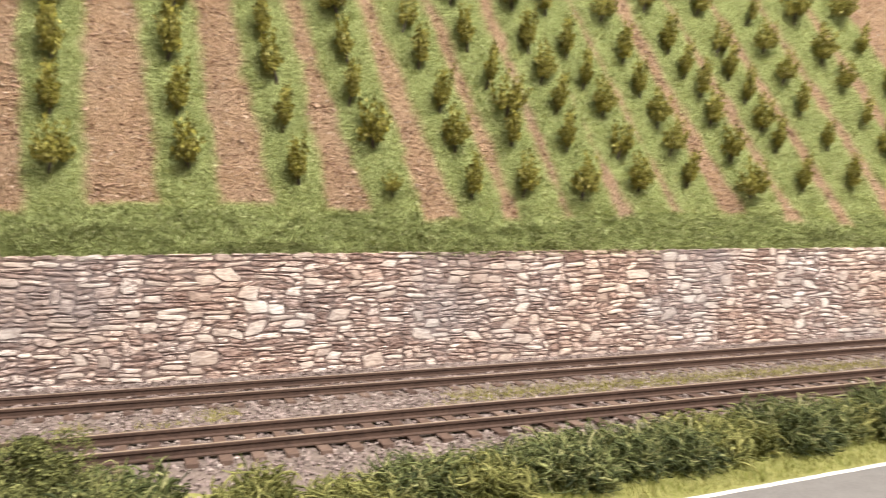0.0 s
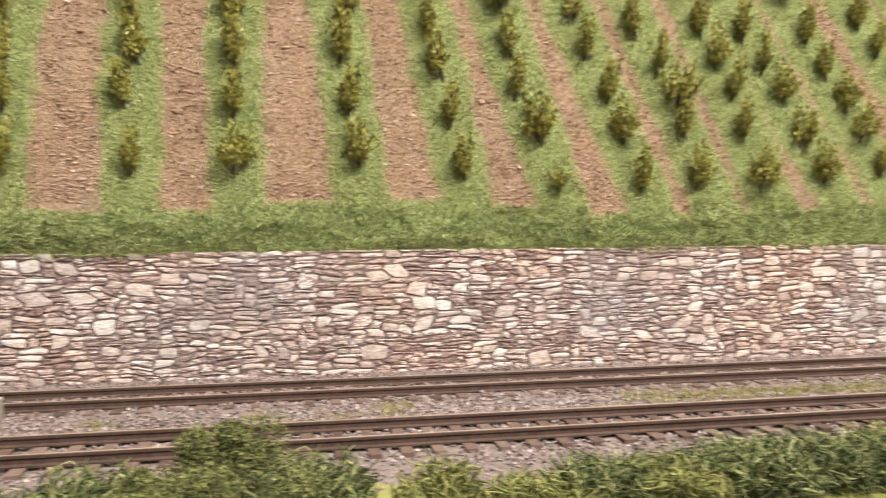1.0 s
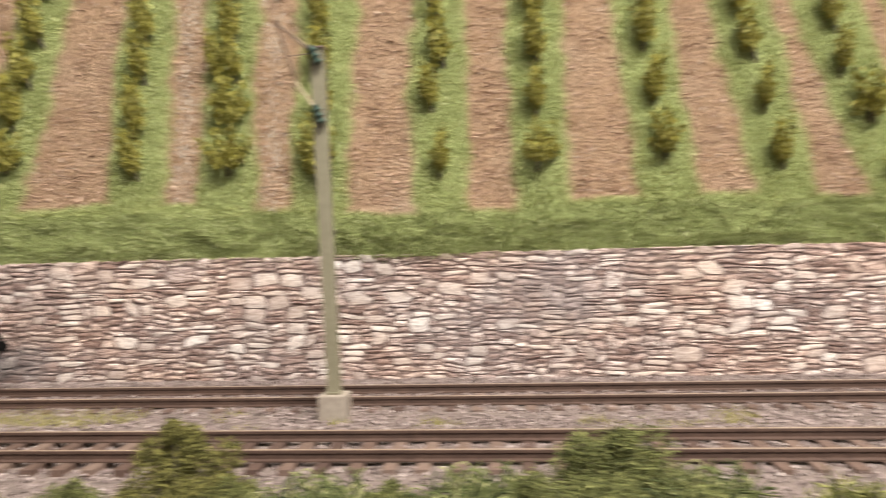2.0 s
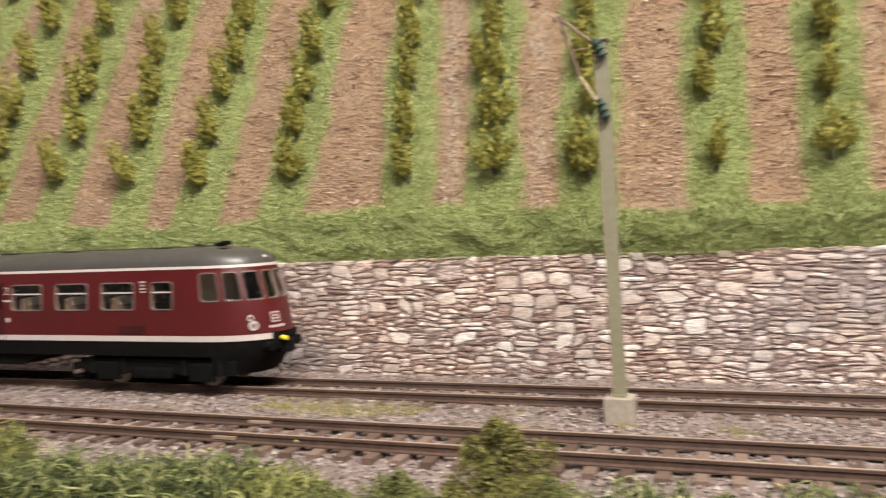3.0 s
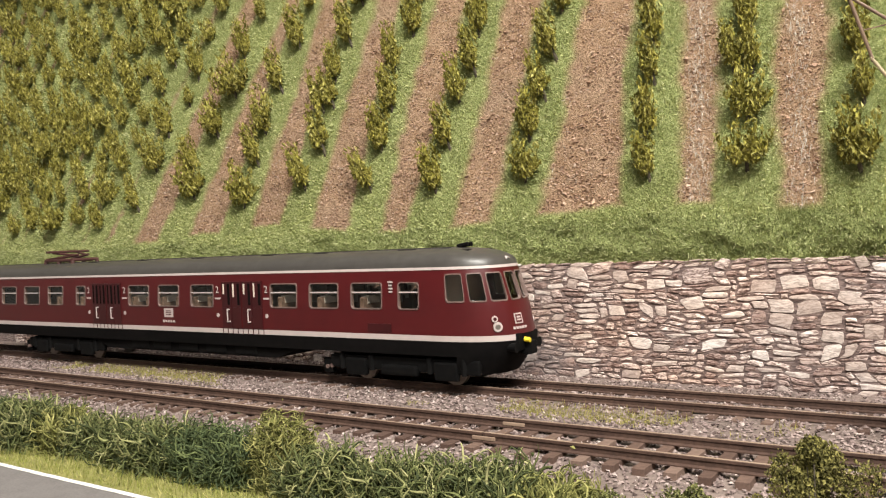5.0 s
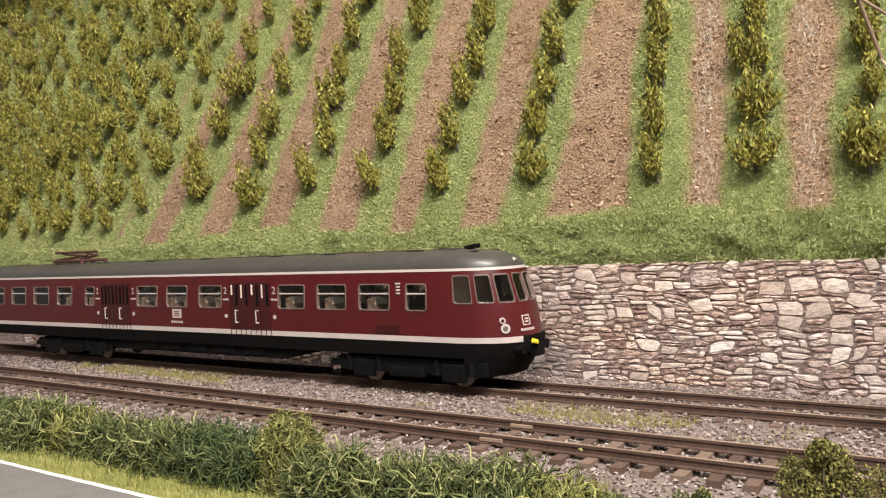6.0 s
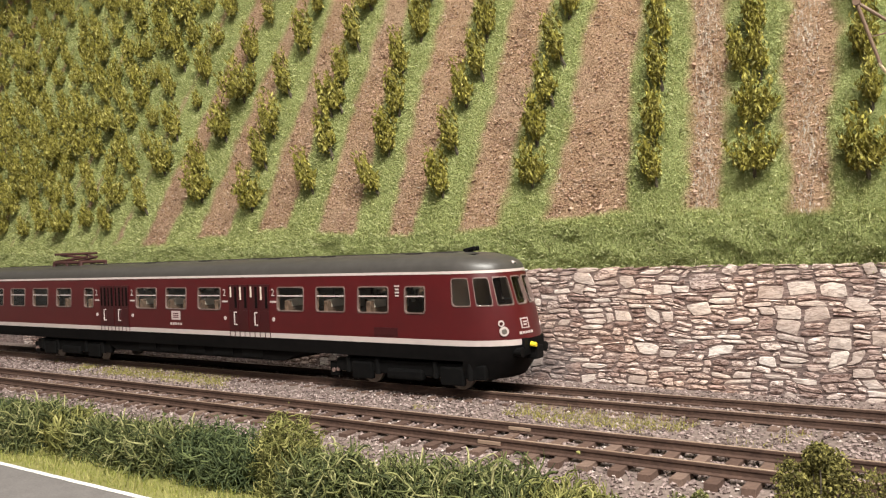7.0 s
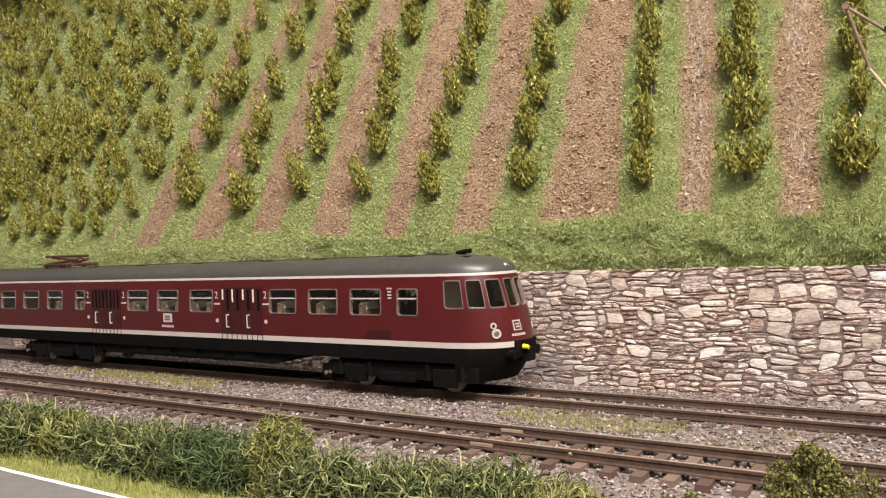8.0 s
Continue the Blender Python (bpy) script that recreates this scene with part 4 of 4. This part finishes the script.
def add_window(a, b, c, d, side, transom):
    inner, outer = rounded(a, b, c, d, -0.02), rounded(a, b, c, d, 0.014, r=0.115)
    bm = bmesh.new()
    lo = [bm.verts.new(skin(u, z, side, 0.022)) for u, z in inner]
    hi = [bm.verts.new(skin(u, z, side, 0.022)) for u, z in outer]
    back = [bm.verts.new(skin(u, z, side, -0.06)) for u, z in inner]
    rim = [bm.verts.new(skin(u, z, side, 0.0)) for u, z in outer]
    n = len(inner)
    for i in range(n):
        j = (i + 1) % n
        for p, q in ((lo, hi), (back, lo), (hi, rim)):
            bm.faces.new([p[i], p[j], q[j], q[i]])
    win = part("window", bm, M_FRAME, car, "rounded metal-framed window" if transom else "curved cab window with a thin pale metal frame")
    bm = bmesh.new()
    out = [bm.verts.new(skin(u, z, side, -0.035)) for u, z in inner]
    bm.faces.new(out)
    pane = part("pane", bm, M_GLASS, win)
    pane.visible_shadow = False
    if transom:
        zt = c + 0.63 * (d - c)
        bm = bmesh.new()
        vs = [bm.verts.new(skin(u, z, side, o)) for u in (a + 0.04, b - 0.04) for z in (zt - 0.018, zt + 0.022) for o in (0.012, -0.03)]
        for q in ((0, 4, 6, 2), (1, 3, 7, 5), (2, 6, 7, 3), (0, 1, 5, 4)):
            bm.faces.new([vs[k] for k in q])
        part("transom", bm, M_WHITE, win)


for side in (-1, 1):
    for q in SIDE:
        add_window(*q, side, True)
    for q in CAB:
        add_window(*q, side, False)

# doors: two folding leaves each, slit windows, grab handles
for a, b in DOORS:
    mid = (a + b) / 2
    for lo, hi in ((a, mid - 0.02), (mid + 0.02, b)):
        ys = YC - W0
        bm = bmesh.new()
        for q in range(2):
            x0, x1 = lo + (hi - lo) * q / 2 + 0.012, lo + (hi - lo) * (q + 1) / 2 - 0.012
            box_into(bm, x0, x1, ys - 0.025, ys + 0.01, 1.62, 2.36, bevel=0.006)
            box_into(bm, x0, x1, ys - 0.02, ys + 0.06, 2.36, 3.30, bevel=0.006)
        leaf = part("door", bm, M_RED_DARK, car, "darker maroon folding door leaf")
        for q in range(4):
            xq = lo + (hi - lo) * (q + 0.5) / 4
            # Every other slit of the first door is filled with opaque cream.
            pale = q % 2 == 0 and a > -35
            bm = a_box(xq - (0.055 if q % 2 else 0.035), xq + (0.055 if q % 2 else 0.035), ys - 0.034, ys - 0.02, (2.85, 2.6, 2.75, 2.6)[q] if pale else 2.46, 3.22, bevel=0.004)
            part("slit_pane", bm, M_HEADREST if pale else M_SKIRT, leaf, "slit window with an opaque pale pane" if pale else "")
        hx = lo + 0.32
        bm = bmesh.new()
        for z in (1.86, 2.30):
            box_into(bm, hx, hx + 0.12, ys - 0.07, ys - 0.02, z - 0.02, z + 0.02)
        box_into(bm, hx, hx + 0.035, ys - 0.085, ys - 0.05, 1.84, 2.32, bevel=0.005)
        part("handle", bm, M_WHITE, leaf, "pale metal grab handle")
    bm = bmesh.new()
    for q in range(9):
        xq = a + (b - a) * q / 8
        box_into(bm, xq - 0.014, xq + 0.014, YC - W0 - 0.012, YC - W0 + 0.01, 1.40, 1.61)
    part("step_bracket", bm, M_RED_DARK, car)


def lettering(txt, x, z, size, parent):
    cu = bpy.data.curves.new("numeral", "FONT")
    cu.body, cu.size, cu.extrude, cu.align_x, cu.align_y = txt, size * K, 0.004 * K, "CENTER", "CENTER"
    ob = new("numeral", cu)
    me = bpy.data.meshes.new_from_object(ob)
    bpy.data.objects.remove(ob)
    me.materials.clear()
    me.materials.append(M_WHITE)
    ob = new("numeral", me)
    ob.parent = parent
    ob.matrix_basis = Matrix.Translation((Vector((x, YC - W0 - 0.008, z)) - ORIGIN[parent.name]) * K) @ pose(0, 0, 0, 90, 0, 0)
    ob["label"] = "white class numeral 2"


for x in (-28.48, -31.02, -36.70, -39.22):
    lettering("2", x, 3.0, 0.36, car)
    part("inscription", a_box(x - 0.15, x + 0.15, YC - W0 - 0.006, YC - W0 + 0.01, 2.66, 2.72), M_WHITE, car)
    part("round_mark", a_tube((x, YC - W0 - 0.012, 2.08), (x, YC - W0 + 0.01, 2.08), 0.075, 0.075, 14), M_WHITE, car)
part("vent_grille", a_box(-23.95, -23.0, YC - W0 - 0.02, YC - W0 + 0.01, 1.66, 1.92, bevel=0.008), M_RED_DARK, car)
for k, (z, w) in enumerate(((3.22, 0.10), (3.12, 0.07), (3.02, 0.08), (2.92, 0.07))):
    part("inscription", a_box(-22.98 - w, -22.98 + w, YC - W0 - 0.004, YC - W0 + 0.01, z - 0.03, z + 0.02), M_WHITE, car)


def plate_on_nose(name, u, z, w, h, mt, off=0.012, label=""):
    bm = bmesh.new()
    vs = [bm.verts.new(skin(u + du, z + dz, -1, off + o)) for o in (0, -0.03) for du, dz in ((-w, -h), (w, -h), (w, h), (-w, h))]
    for q in ((0, 1, 2, 3), (0, 1, 5, 4), (1, 2, 6, 5), (2, 3, 7, 6), (3, 0, 4, 7)):
        bm.faces.new([vs[k] for k in q])
    return part(name, bm, mt, car, label)


for sx in (-33.9,):
    bm = a_box(sx - 0.27, sx + 0.27, YC - W0 - 0.010, YC - W0 + 0.01, 1.96, 2.30, bevel=0.004)
    part("emblem", bm, M_WHITE, car, "plain white square emblem")
    for z in (2.06, 2.13, 2.20):
        part("emblem_bar", a_box(sx - 0.16, sx + 0.16, YC - W0 - 0.016, YC - W0, z - 0.018, z + 0.018), M_RED, car)
    for k in range(5):
        part("number_bar", a_box(sx - 0.36 + 0.15 * k, sx - 0.26 + 0.15 * k, YC - W0 - 0.008, YC - W0 + 0.01, 1.76, 1.85), M_WHITE, car)
plate_on_nose("emblem", 1.37, 2.05, 0.095, 0.15, M_WHITE, label="plain white square emblem")
plate_on_nose("emblem_field", 1.37, 2.05, 0.07, 0.115, M_RED, 0.016)
for z in (2.01, 2.09):
    plate_on_nose("emblem_bar", 1.37, z, 0.045, 0.022, M_WHITE, 0.02)
for k in range(5):
    plate_on_nose("number_bar", 1.23 + 0.07 * k, 1.78, 0.024, 0.035, M_WHITE)


def lamp_on_nose(u, z, r, side, mt, name, inner=None):
    p, q = skin(u, z, side, 0.03), skin(u, z, side, -0.05)
    a, b = skin(u - 0.05, z, side), skin(u + 0.05, z, side)
    nrm = (b - a).cross(Vector((0, 0, 1))).normalized()
    if nrm.x < 0:
        nrm = -nrm
    c = skin(u, z, side, 0.0)
    ob = part(name, a_tube(c - nrm * 0.05, c + nrm * 0.05, r, r * 0.95, 20), mt, car)
    if inner:
        part("lens", a_tube(c + nrm * 0.04, c + nrm * 0.062, r * 0.6, r * 0.5, 16), inner, ob)


for side in (-1, 1):
    lamp_on_nose(0.90, 1.85, 0.145, side, M_WHITE, "headlight", M_STEEL)
    lamp_on_nose(0.87, 2.08, 0.095, side, M_WHITE, "tail_light", M_RED_DARK)
top_lamp = part("top_lamp", a_tube((-19.85, YC, 3.80), (-19.62, YC, 3.735), 0.125, 0.12, 20), M_WHITE, car, "white ringed lamp over the cab windows")
part("lens", a_tube((-19.64, YC, 3.74), (-19.605, YC, 3.73), 0.08, 0.085, 16), M_INSULATOR, top_lamp, "dark lamp lens")
part("coupler_recess", a_box(NOSE_X - 0.62, NOSE_X - 0.02, YC - 0.62, YC + 0.62, 1.10, 1.62, bevel=0.03), M_BLACK, car)
bm = bmesh.new()
box_into(bm, NOSE_X - 0.2, NOSE_X + 0.16, YC - 0.22, YC + 0.22, 0.95, 1.35, bevel=0.05)
tube_into(bm, (NOSE_X - 0.4, YC - 0.72, 1.22), (NOSE_X - 0.02, YC - 0.72, 1.22), 0.1, 0.15, 14)
tube_into(bm, (NOSE_X - 0.4, YC + 0.72, 1.22), (NOSE_X - 0.02, YC + 0.72, 1.22), 0.1, 0.15, 14)
part("coupler", bm, M_BLACK, car)
part("yellow_hose", a_tube((NOSE_X + 0.02, YC - 0.3, 1.42), (NOSE_X + 0.2, YC - 0.3, 1.40), 0.075, 0.065, 12), M_YELLOW, car, "small yellow coupling hose end")

# interior
for x in np.arange(-42, -22.5, 0.93):
    if any(a - 0.2 < x < b + 0.2 for a, b in DOORS):
        continue
    for yo in (-0.8, 0.8):
        seat = part("seat", a_box(x - 0.09, x + 0.09, YC + yo - 0.5, YC + yo + 0.5, 1.4, 2.72, bevel=0.04), M_SEAT, car)
        part("headrest", a_box(x - 0.11, x + 0.11, YC + yo - 0.32, YC + yo + 0.32, 2.5, 2.76, bevel=0.03), M_HEADREST, seat)
part("cab_desk", a_box(-20.6, -19.6, YC - 0.9, YC + 0.9, 1.4, 2.5, bevel=0.1), M_FRAME, car)
part("cab_partition", a_box(-21.4, -21.3, YC - 1.3, YC + 1.3, 1.4, 3.5), M_HEADREST, car)


# underframe
bm = bmesh.new()
pr = [(-27.2, 0.98), (-28.3, 0.60), (-38.2, 0.60), (-39.2, 0.98)]
f0 = [bm.verts.new((x, YC - 1.32, z)) for x, z in pr]
f1 = [bm.verts.new((x, YC + 1.32, z)) for x, z in pr]
bm.faces.new(f0)
bm.faces.new(f1[::-1])
for i in range(4):
    j = (i + 1) % 4
    bm.faces.new([f0[i], f0[j], f1[j], f1[i]])
part("underfloor_tank", bm, M_SKIRT, car, "dark underfloor equipment cover")
for x in (-29.8, -31.4, -33.0, -34.6, -36.0):
    part("equipment_flap", a_box(x - 0.55, x + 0.55, YC - 1.36, YC - 1.31, 0.68, 1.0, bevel=0.01), M_BLACK, car)


def bogie(cx):
    bm = bmesh.new()
    for s in (-1, 1):
        box_into(bm, cx - 2.9, cx + 2.9, YC + s * 1.2 - 0.1, YC + s * 1.2 + 0.1, 0.42, 0.86, bevel=0.06)
        for dx in (-1.75, 1.75):
            box_into(bm, cx + dx - 0.42, cx + dx + 0.42, YC + s * 1.28 - 0.1, YC + s * 1.28 + 0.1, 0.22, 0.78, bevel=0.06)
            tube_into(bm, (cx + dx - 0.62, YC + s * 1.28, 0.4), (cx + dx - 0.62, YC + s * 1.28, 0.9), 0.1, 0.1, 10)
            tube_into(bm, (cx + dx + 0.62, YC + s * 1.28, 0.4), (cx + dx + 0.62, YC + s * 1.28, 0.9), 0.1, 0.1, 10)
        box_into(bm, cx - 0.7, cx + 0.7, YC + s * 1.3 - 0.12, YC + s * 1.3 + 0.12, 0.30, 0.62, bevel=0.08)
        box_into(bm, cx - 3.25, cx - 2.85, YC + s * 1.15 - 0.1, YC + s * 1.15 + 0.1, 0.22, 0.7, bevel=0.05)
    box_into(bm, cx - 2.6, cx + 2.6, YC - 1.1, YC + 1.1, 0.5, 0.95, bevel=0.05)
    ob = part("bogie", bm, M_BLACK, car, "black bogie with spring boxes")
    for dx in (-1.75, 1.75):
        for s in (-1, 1):
            w = part("wheel", a_tube((cx + dx, YC + s * (G / 2 - 0.04), 0.47), (cx + dx, YC + s * (G / 2 + 0.1), 0.47), 0.46, 0.46, 28), M_STEEL, ob, "worn steel wheel")
    part("axle_bolt", a_tube((cx - 3.05, YC - 1.3, 0.42), (cx - 3.05, YC - 1.2, 0.42), 0.07, 0.07, 10), M_FRAME, ob)
    part("axle_bolt", a_tube((cx - 2.85, YC - 1.3, 0.46), (cx - 2.85, YC - 1.2, 0.46), 0.07, 0.07, 10), M_FRAME, ob)


bogie(-22.9)
bogie(-41.6)

# folded pantograph over the car end
bm = bmesh.new()
for yo in (-0.6, 0.6):
    tube_into(bm, (-44.0, YC + yo, 4.32), (-41.8, YC + yo, 4.32), 0.080, 0.080, 8)
for x in (-44.0, -42.9, -41.8):
    tube_into(bm, (x, YC - 0.65, 4.32), (x, YC + 0.65, 4.32), 0.072, 0.072, 8)
panto = part("pantograph", bm, M_PANTO, car, "folded rust-red pantograph base frame")
for yo in (-0.6, 0.6):
    for x in (-44.0, -42.9, -41.8):
        part("insulator_foot", a_tube((x, YC + yo, 4.05), (x, YC + yo, 4.32), 0.112, 0.080, 8), M_PANTO, panto)
    part("lower_arm", a_tube((-43.9, YC + yo, 4.36), (-41.9, YC + yo * 0.4, 4.55), 0.072, 0.056, 8), M_PANTO, panto)
    part("upper_arm", a_tube((-42.0, YC + yo * 0.4, 4.52), (-43.4, YC + yo, 4.68), 0.056, 0.056, 8), M_PANTO, panto)
for x in (-43.3, -43.0):
    part("contact_strip", a_tube((x, YC - 0.95, 4.72), (x, YC + 0.95, 4.72), 0.056, 0.056, 8), M_PANTO, panto)


# ---- tracks ----
def rail_mesh(y, x0, x1):
    """Flat-bottomed rail section."""
    prof = [(-0.10, -0.22), (0.10, -0.22), (0.10, -0.195), (0.022, -0.17), (0.02, -0.08), (0.044, -0.06), (0.044, -0.008), (0.034, 0.0), (-0.034, 0.0), (-0.044, -0.008), (-0.044, -0.06), (-0.02, -0.08), (-0.022, -0.17), (-0.10, -0.195)]
    bm = bmesh.new()
    a = [bm.verts.new((x0, y + p, z)) for p, z in prof]
    b = [bm.verts.new((x1, y + p, z)) for p, z in prof]
    n = len(prof)
    for i in range(n):
        j = (i + 1) % n
        bm.faces.new([a[i], a[j], b[j], b[i]])
    bm.faces.new(a)
    bm.faces.new(b[::-1])
    return bm


def sleeper_mesh():
    bm = a_box(-0.13, 0.13, -1.25, 1.25, -0.40, -0.225, bevel=0.012)
    for v in bm.verts:
        v.co *= K
    me = bpy.data.meshes.new("sleeper")
    bm.to_mesh(me)
    bm.free()
    me.materials.append(M_SLEEPER)
    return me


SLEEPER = sleeper_mesh()
for y0, cuts, label in ((Y_A, (X0, -14.3, X1), "brown model track with wooden sleepers, nearer the road"), (Y_C, (X0, X1), "brown model track with wooden sleepers beside the wall")):
    track = thing("railway_track", -10, y0 + G / 2, -0.4, label, "track", "railway tracks")
    for y in (y0, y0 + G):
        for c0, c1 in zip(cuts, cuts[1:]):
            rail = part("rail", rail_mesh(y, c0, c1 - 0.03), M_RAIL_SIDE, track, "rust-brown rail with worn head")
            part("rail_head", a_box(c0, c1 - 0.03, y - 0.033, y + 0.033, 0.0, 0.005), M_RAIL_TOP, rail)
        if len(cuts) == 3:
            part("rail_joiner", a_box(-14.6, -14.0, y - 0.075, y + 0.075, -0.17, -0.085, bevel=0.015), M_RAIL_TOP, track, "pale metal rail joiner")
    x = -52.0
    while x < 38.0:
        s = new("sleeper", SLEEPER)
        s.parent = track
        s.matrix_basis = Matrix.Translation((Vector((x, y0 + G / 2, 0)) - ORIGIN[track.name]) * K) @ pose(0, 0, 0, 0, 0, rng.normal() * 0.5)
        x += 0.66 * rng.uniform(0.97, 1.03)

# ---- rubble stones of the retaining wall ----
CX, CZ = 0.125, 0.088
ncx, ncz = int((36 + 52) / CX), int((3.52 - Z_W0) / CZ)
free = np.ones((ncx, ncz), bool)
stones = []
srng = np.random.default_rng(11)
for j in range(ncz):
    for i in range(ncx):
        if not free[i, j]:
            continue
        q = srng.random()
        if q < 0.44:
            w, h = int(srng.integers(3, 8)), 1 if srng.random() < 0.45 else 2
        elif q < 0.78:
            w, h = int(srng.integers(3, 7)), 2
        elif q < 0.92:
            w, h = int(srng.integers(3, 6)), 3
        else:
            w, h = int(srng.integers(4, 7)), int(srng.integers(4, 6))
        run = 0
        while run < 9 and i + run < ncx and free[i + run, j]:
            run += 1
        w = min(w, run)
        if run - w == 1:
            w = run
        h = min(h, ncz - j)
        while h > 1 and not free[i:i + w, j:j + h].all():
            h -= 1
        free[i:i + w, j:j + h] = False
        stones.append((i, j, w, h))


def one_stone(i, j, w, h):
    """An uneven, slightly domed block: outline, chamfered face and a middle point."""
    x0, z0 = -52 + i * CX, Z_W0 + j * CZ
    ww, hh = w * CX, h * CZ
    gap = srng.uniform(0.012, 0.034)
    block = srng.uniform(0.28, 0.5) if h >= 3 else srng.uniform(0.38, 0.8)
    ang = np.arange(10) * 0.6283 + srng.uniform(0, 0.6)
    c, s = np.cos(ang), np.sin(ang)
    p = np.stack([np.sign(c) * abs(c) ** block, np.sign(s) * abs(s) ** block], -1) * (1 + srng.normal(size=(10, 1)) * 0.07) * 0.5 + 0.5
    p[:, 1] += srng.normal() * 0.12 * (p[:, 0] - 0.5)
    tilt = srng.normal() * 0.06
    out = np.stack([x0 + gap + p[:, 0] * (ww - 2 * gap), z0 + gap * 0.8 + p[:, 1] * (hh - 1.4 * gap) + tilt * (p[:, 0] - 0.5) * ww], -1)
    warp = np.stack([value_noise(out[:, 0] * 0.9, out[:, 1] * 1.3 + 40), value_noise(out[:, 0] * 0.8 + 90, out[:, 1] * 1.1)], -1)
    fine = np.stack([value_noise(out[:, 0] * 2.6 + 11, out[:, 1] * 3 + 7), value_noise(out[:, 0] * 2.4 + 31, out[:, 1] * 3 + 17)], -1)
    edge = np.clip((out[:, 1:] - Z_W0) / 0.4, 0, 1) * np.clip((3.55 - out[:, 1:]) / 0.5, 0.15, 1)
    out[:, 0] += 0.17 * value_noise(out[:, 1] * 3.1, out[:, 0] * 0.1 + 5.5) + 0.12 * value_noise(out[:, 1] * 5.3 + 3, out[:, 0] * 0.25)
    out = out + warp * np.array([0.10, 0.09]) * edge + fine * np.array([0.06, 0.045]) * edge
    mid = out.mean(0)
    d = srng.uniform(0.012, 0.042)
    rim = np.stack([out[:, 0], np.full(10, Y_W + 0.02), out[:, 1]], -1)
    shrink = min(0.018, 0.12 * hh)
    inn = mid + (out - mid) * (1 - 2 * shrink / np.array([ww, hh]).clip(0.1))
    face = np.stack([inn[:, 0], Y_W - d + srng.normal(size=10) * 0.006, inn[:, 1]], -1)
    cap = np.array([[mid[0], Y_W - d - 0.012, mid[1]]])
    v = np.concatenate([rim, face, cap])
    f = []
    for a in range(10):
        b = (a + 1) % 10
        f += [(a, b, 10 + b), (a, 10 + b, 10 + a), (10 + a, 10 + b, 20)]
    return v, f


joined = {False: ([], [], [0]), True: ([], [], [0])}
singles = 0
for s in stones:
    v, f = one_stone(*s)
    if v[:, 2].max() > wall_top(v[20, 0]) + 0.06:
        continue
    pale = s[2] * s[3] >= 12 and srng.random() < 0.7
    if -13.2 < v[20, 0] < -7.6 and singles < 300:
        singles += 1
        me = bpy.data.meshes.new("stone")
        me.from_pydata([tuple(p) for p in (v - v[20]) * K], [], f)
        me.materials.append(M_PALE_ONE if pale else M_STONE_ONE)
        ob = new("stone", me)
        ob.parent = wall_north
        ob.location = Vector(v[20]) * K
        continue
    vs, fs, count = joined[pale]
    vs.append(v)
    fs.append(np.array(f) + count[0])
    count[0] += len(v)
for pale, (vs, fs, count) in joined.items():
    tagged(soup("stonework", np.concatenate(vs), np.concatenate(fs), M_PALE if pale else M_STONE, wall_north), "", "", "", "stuff")
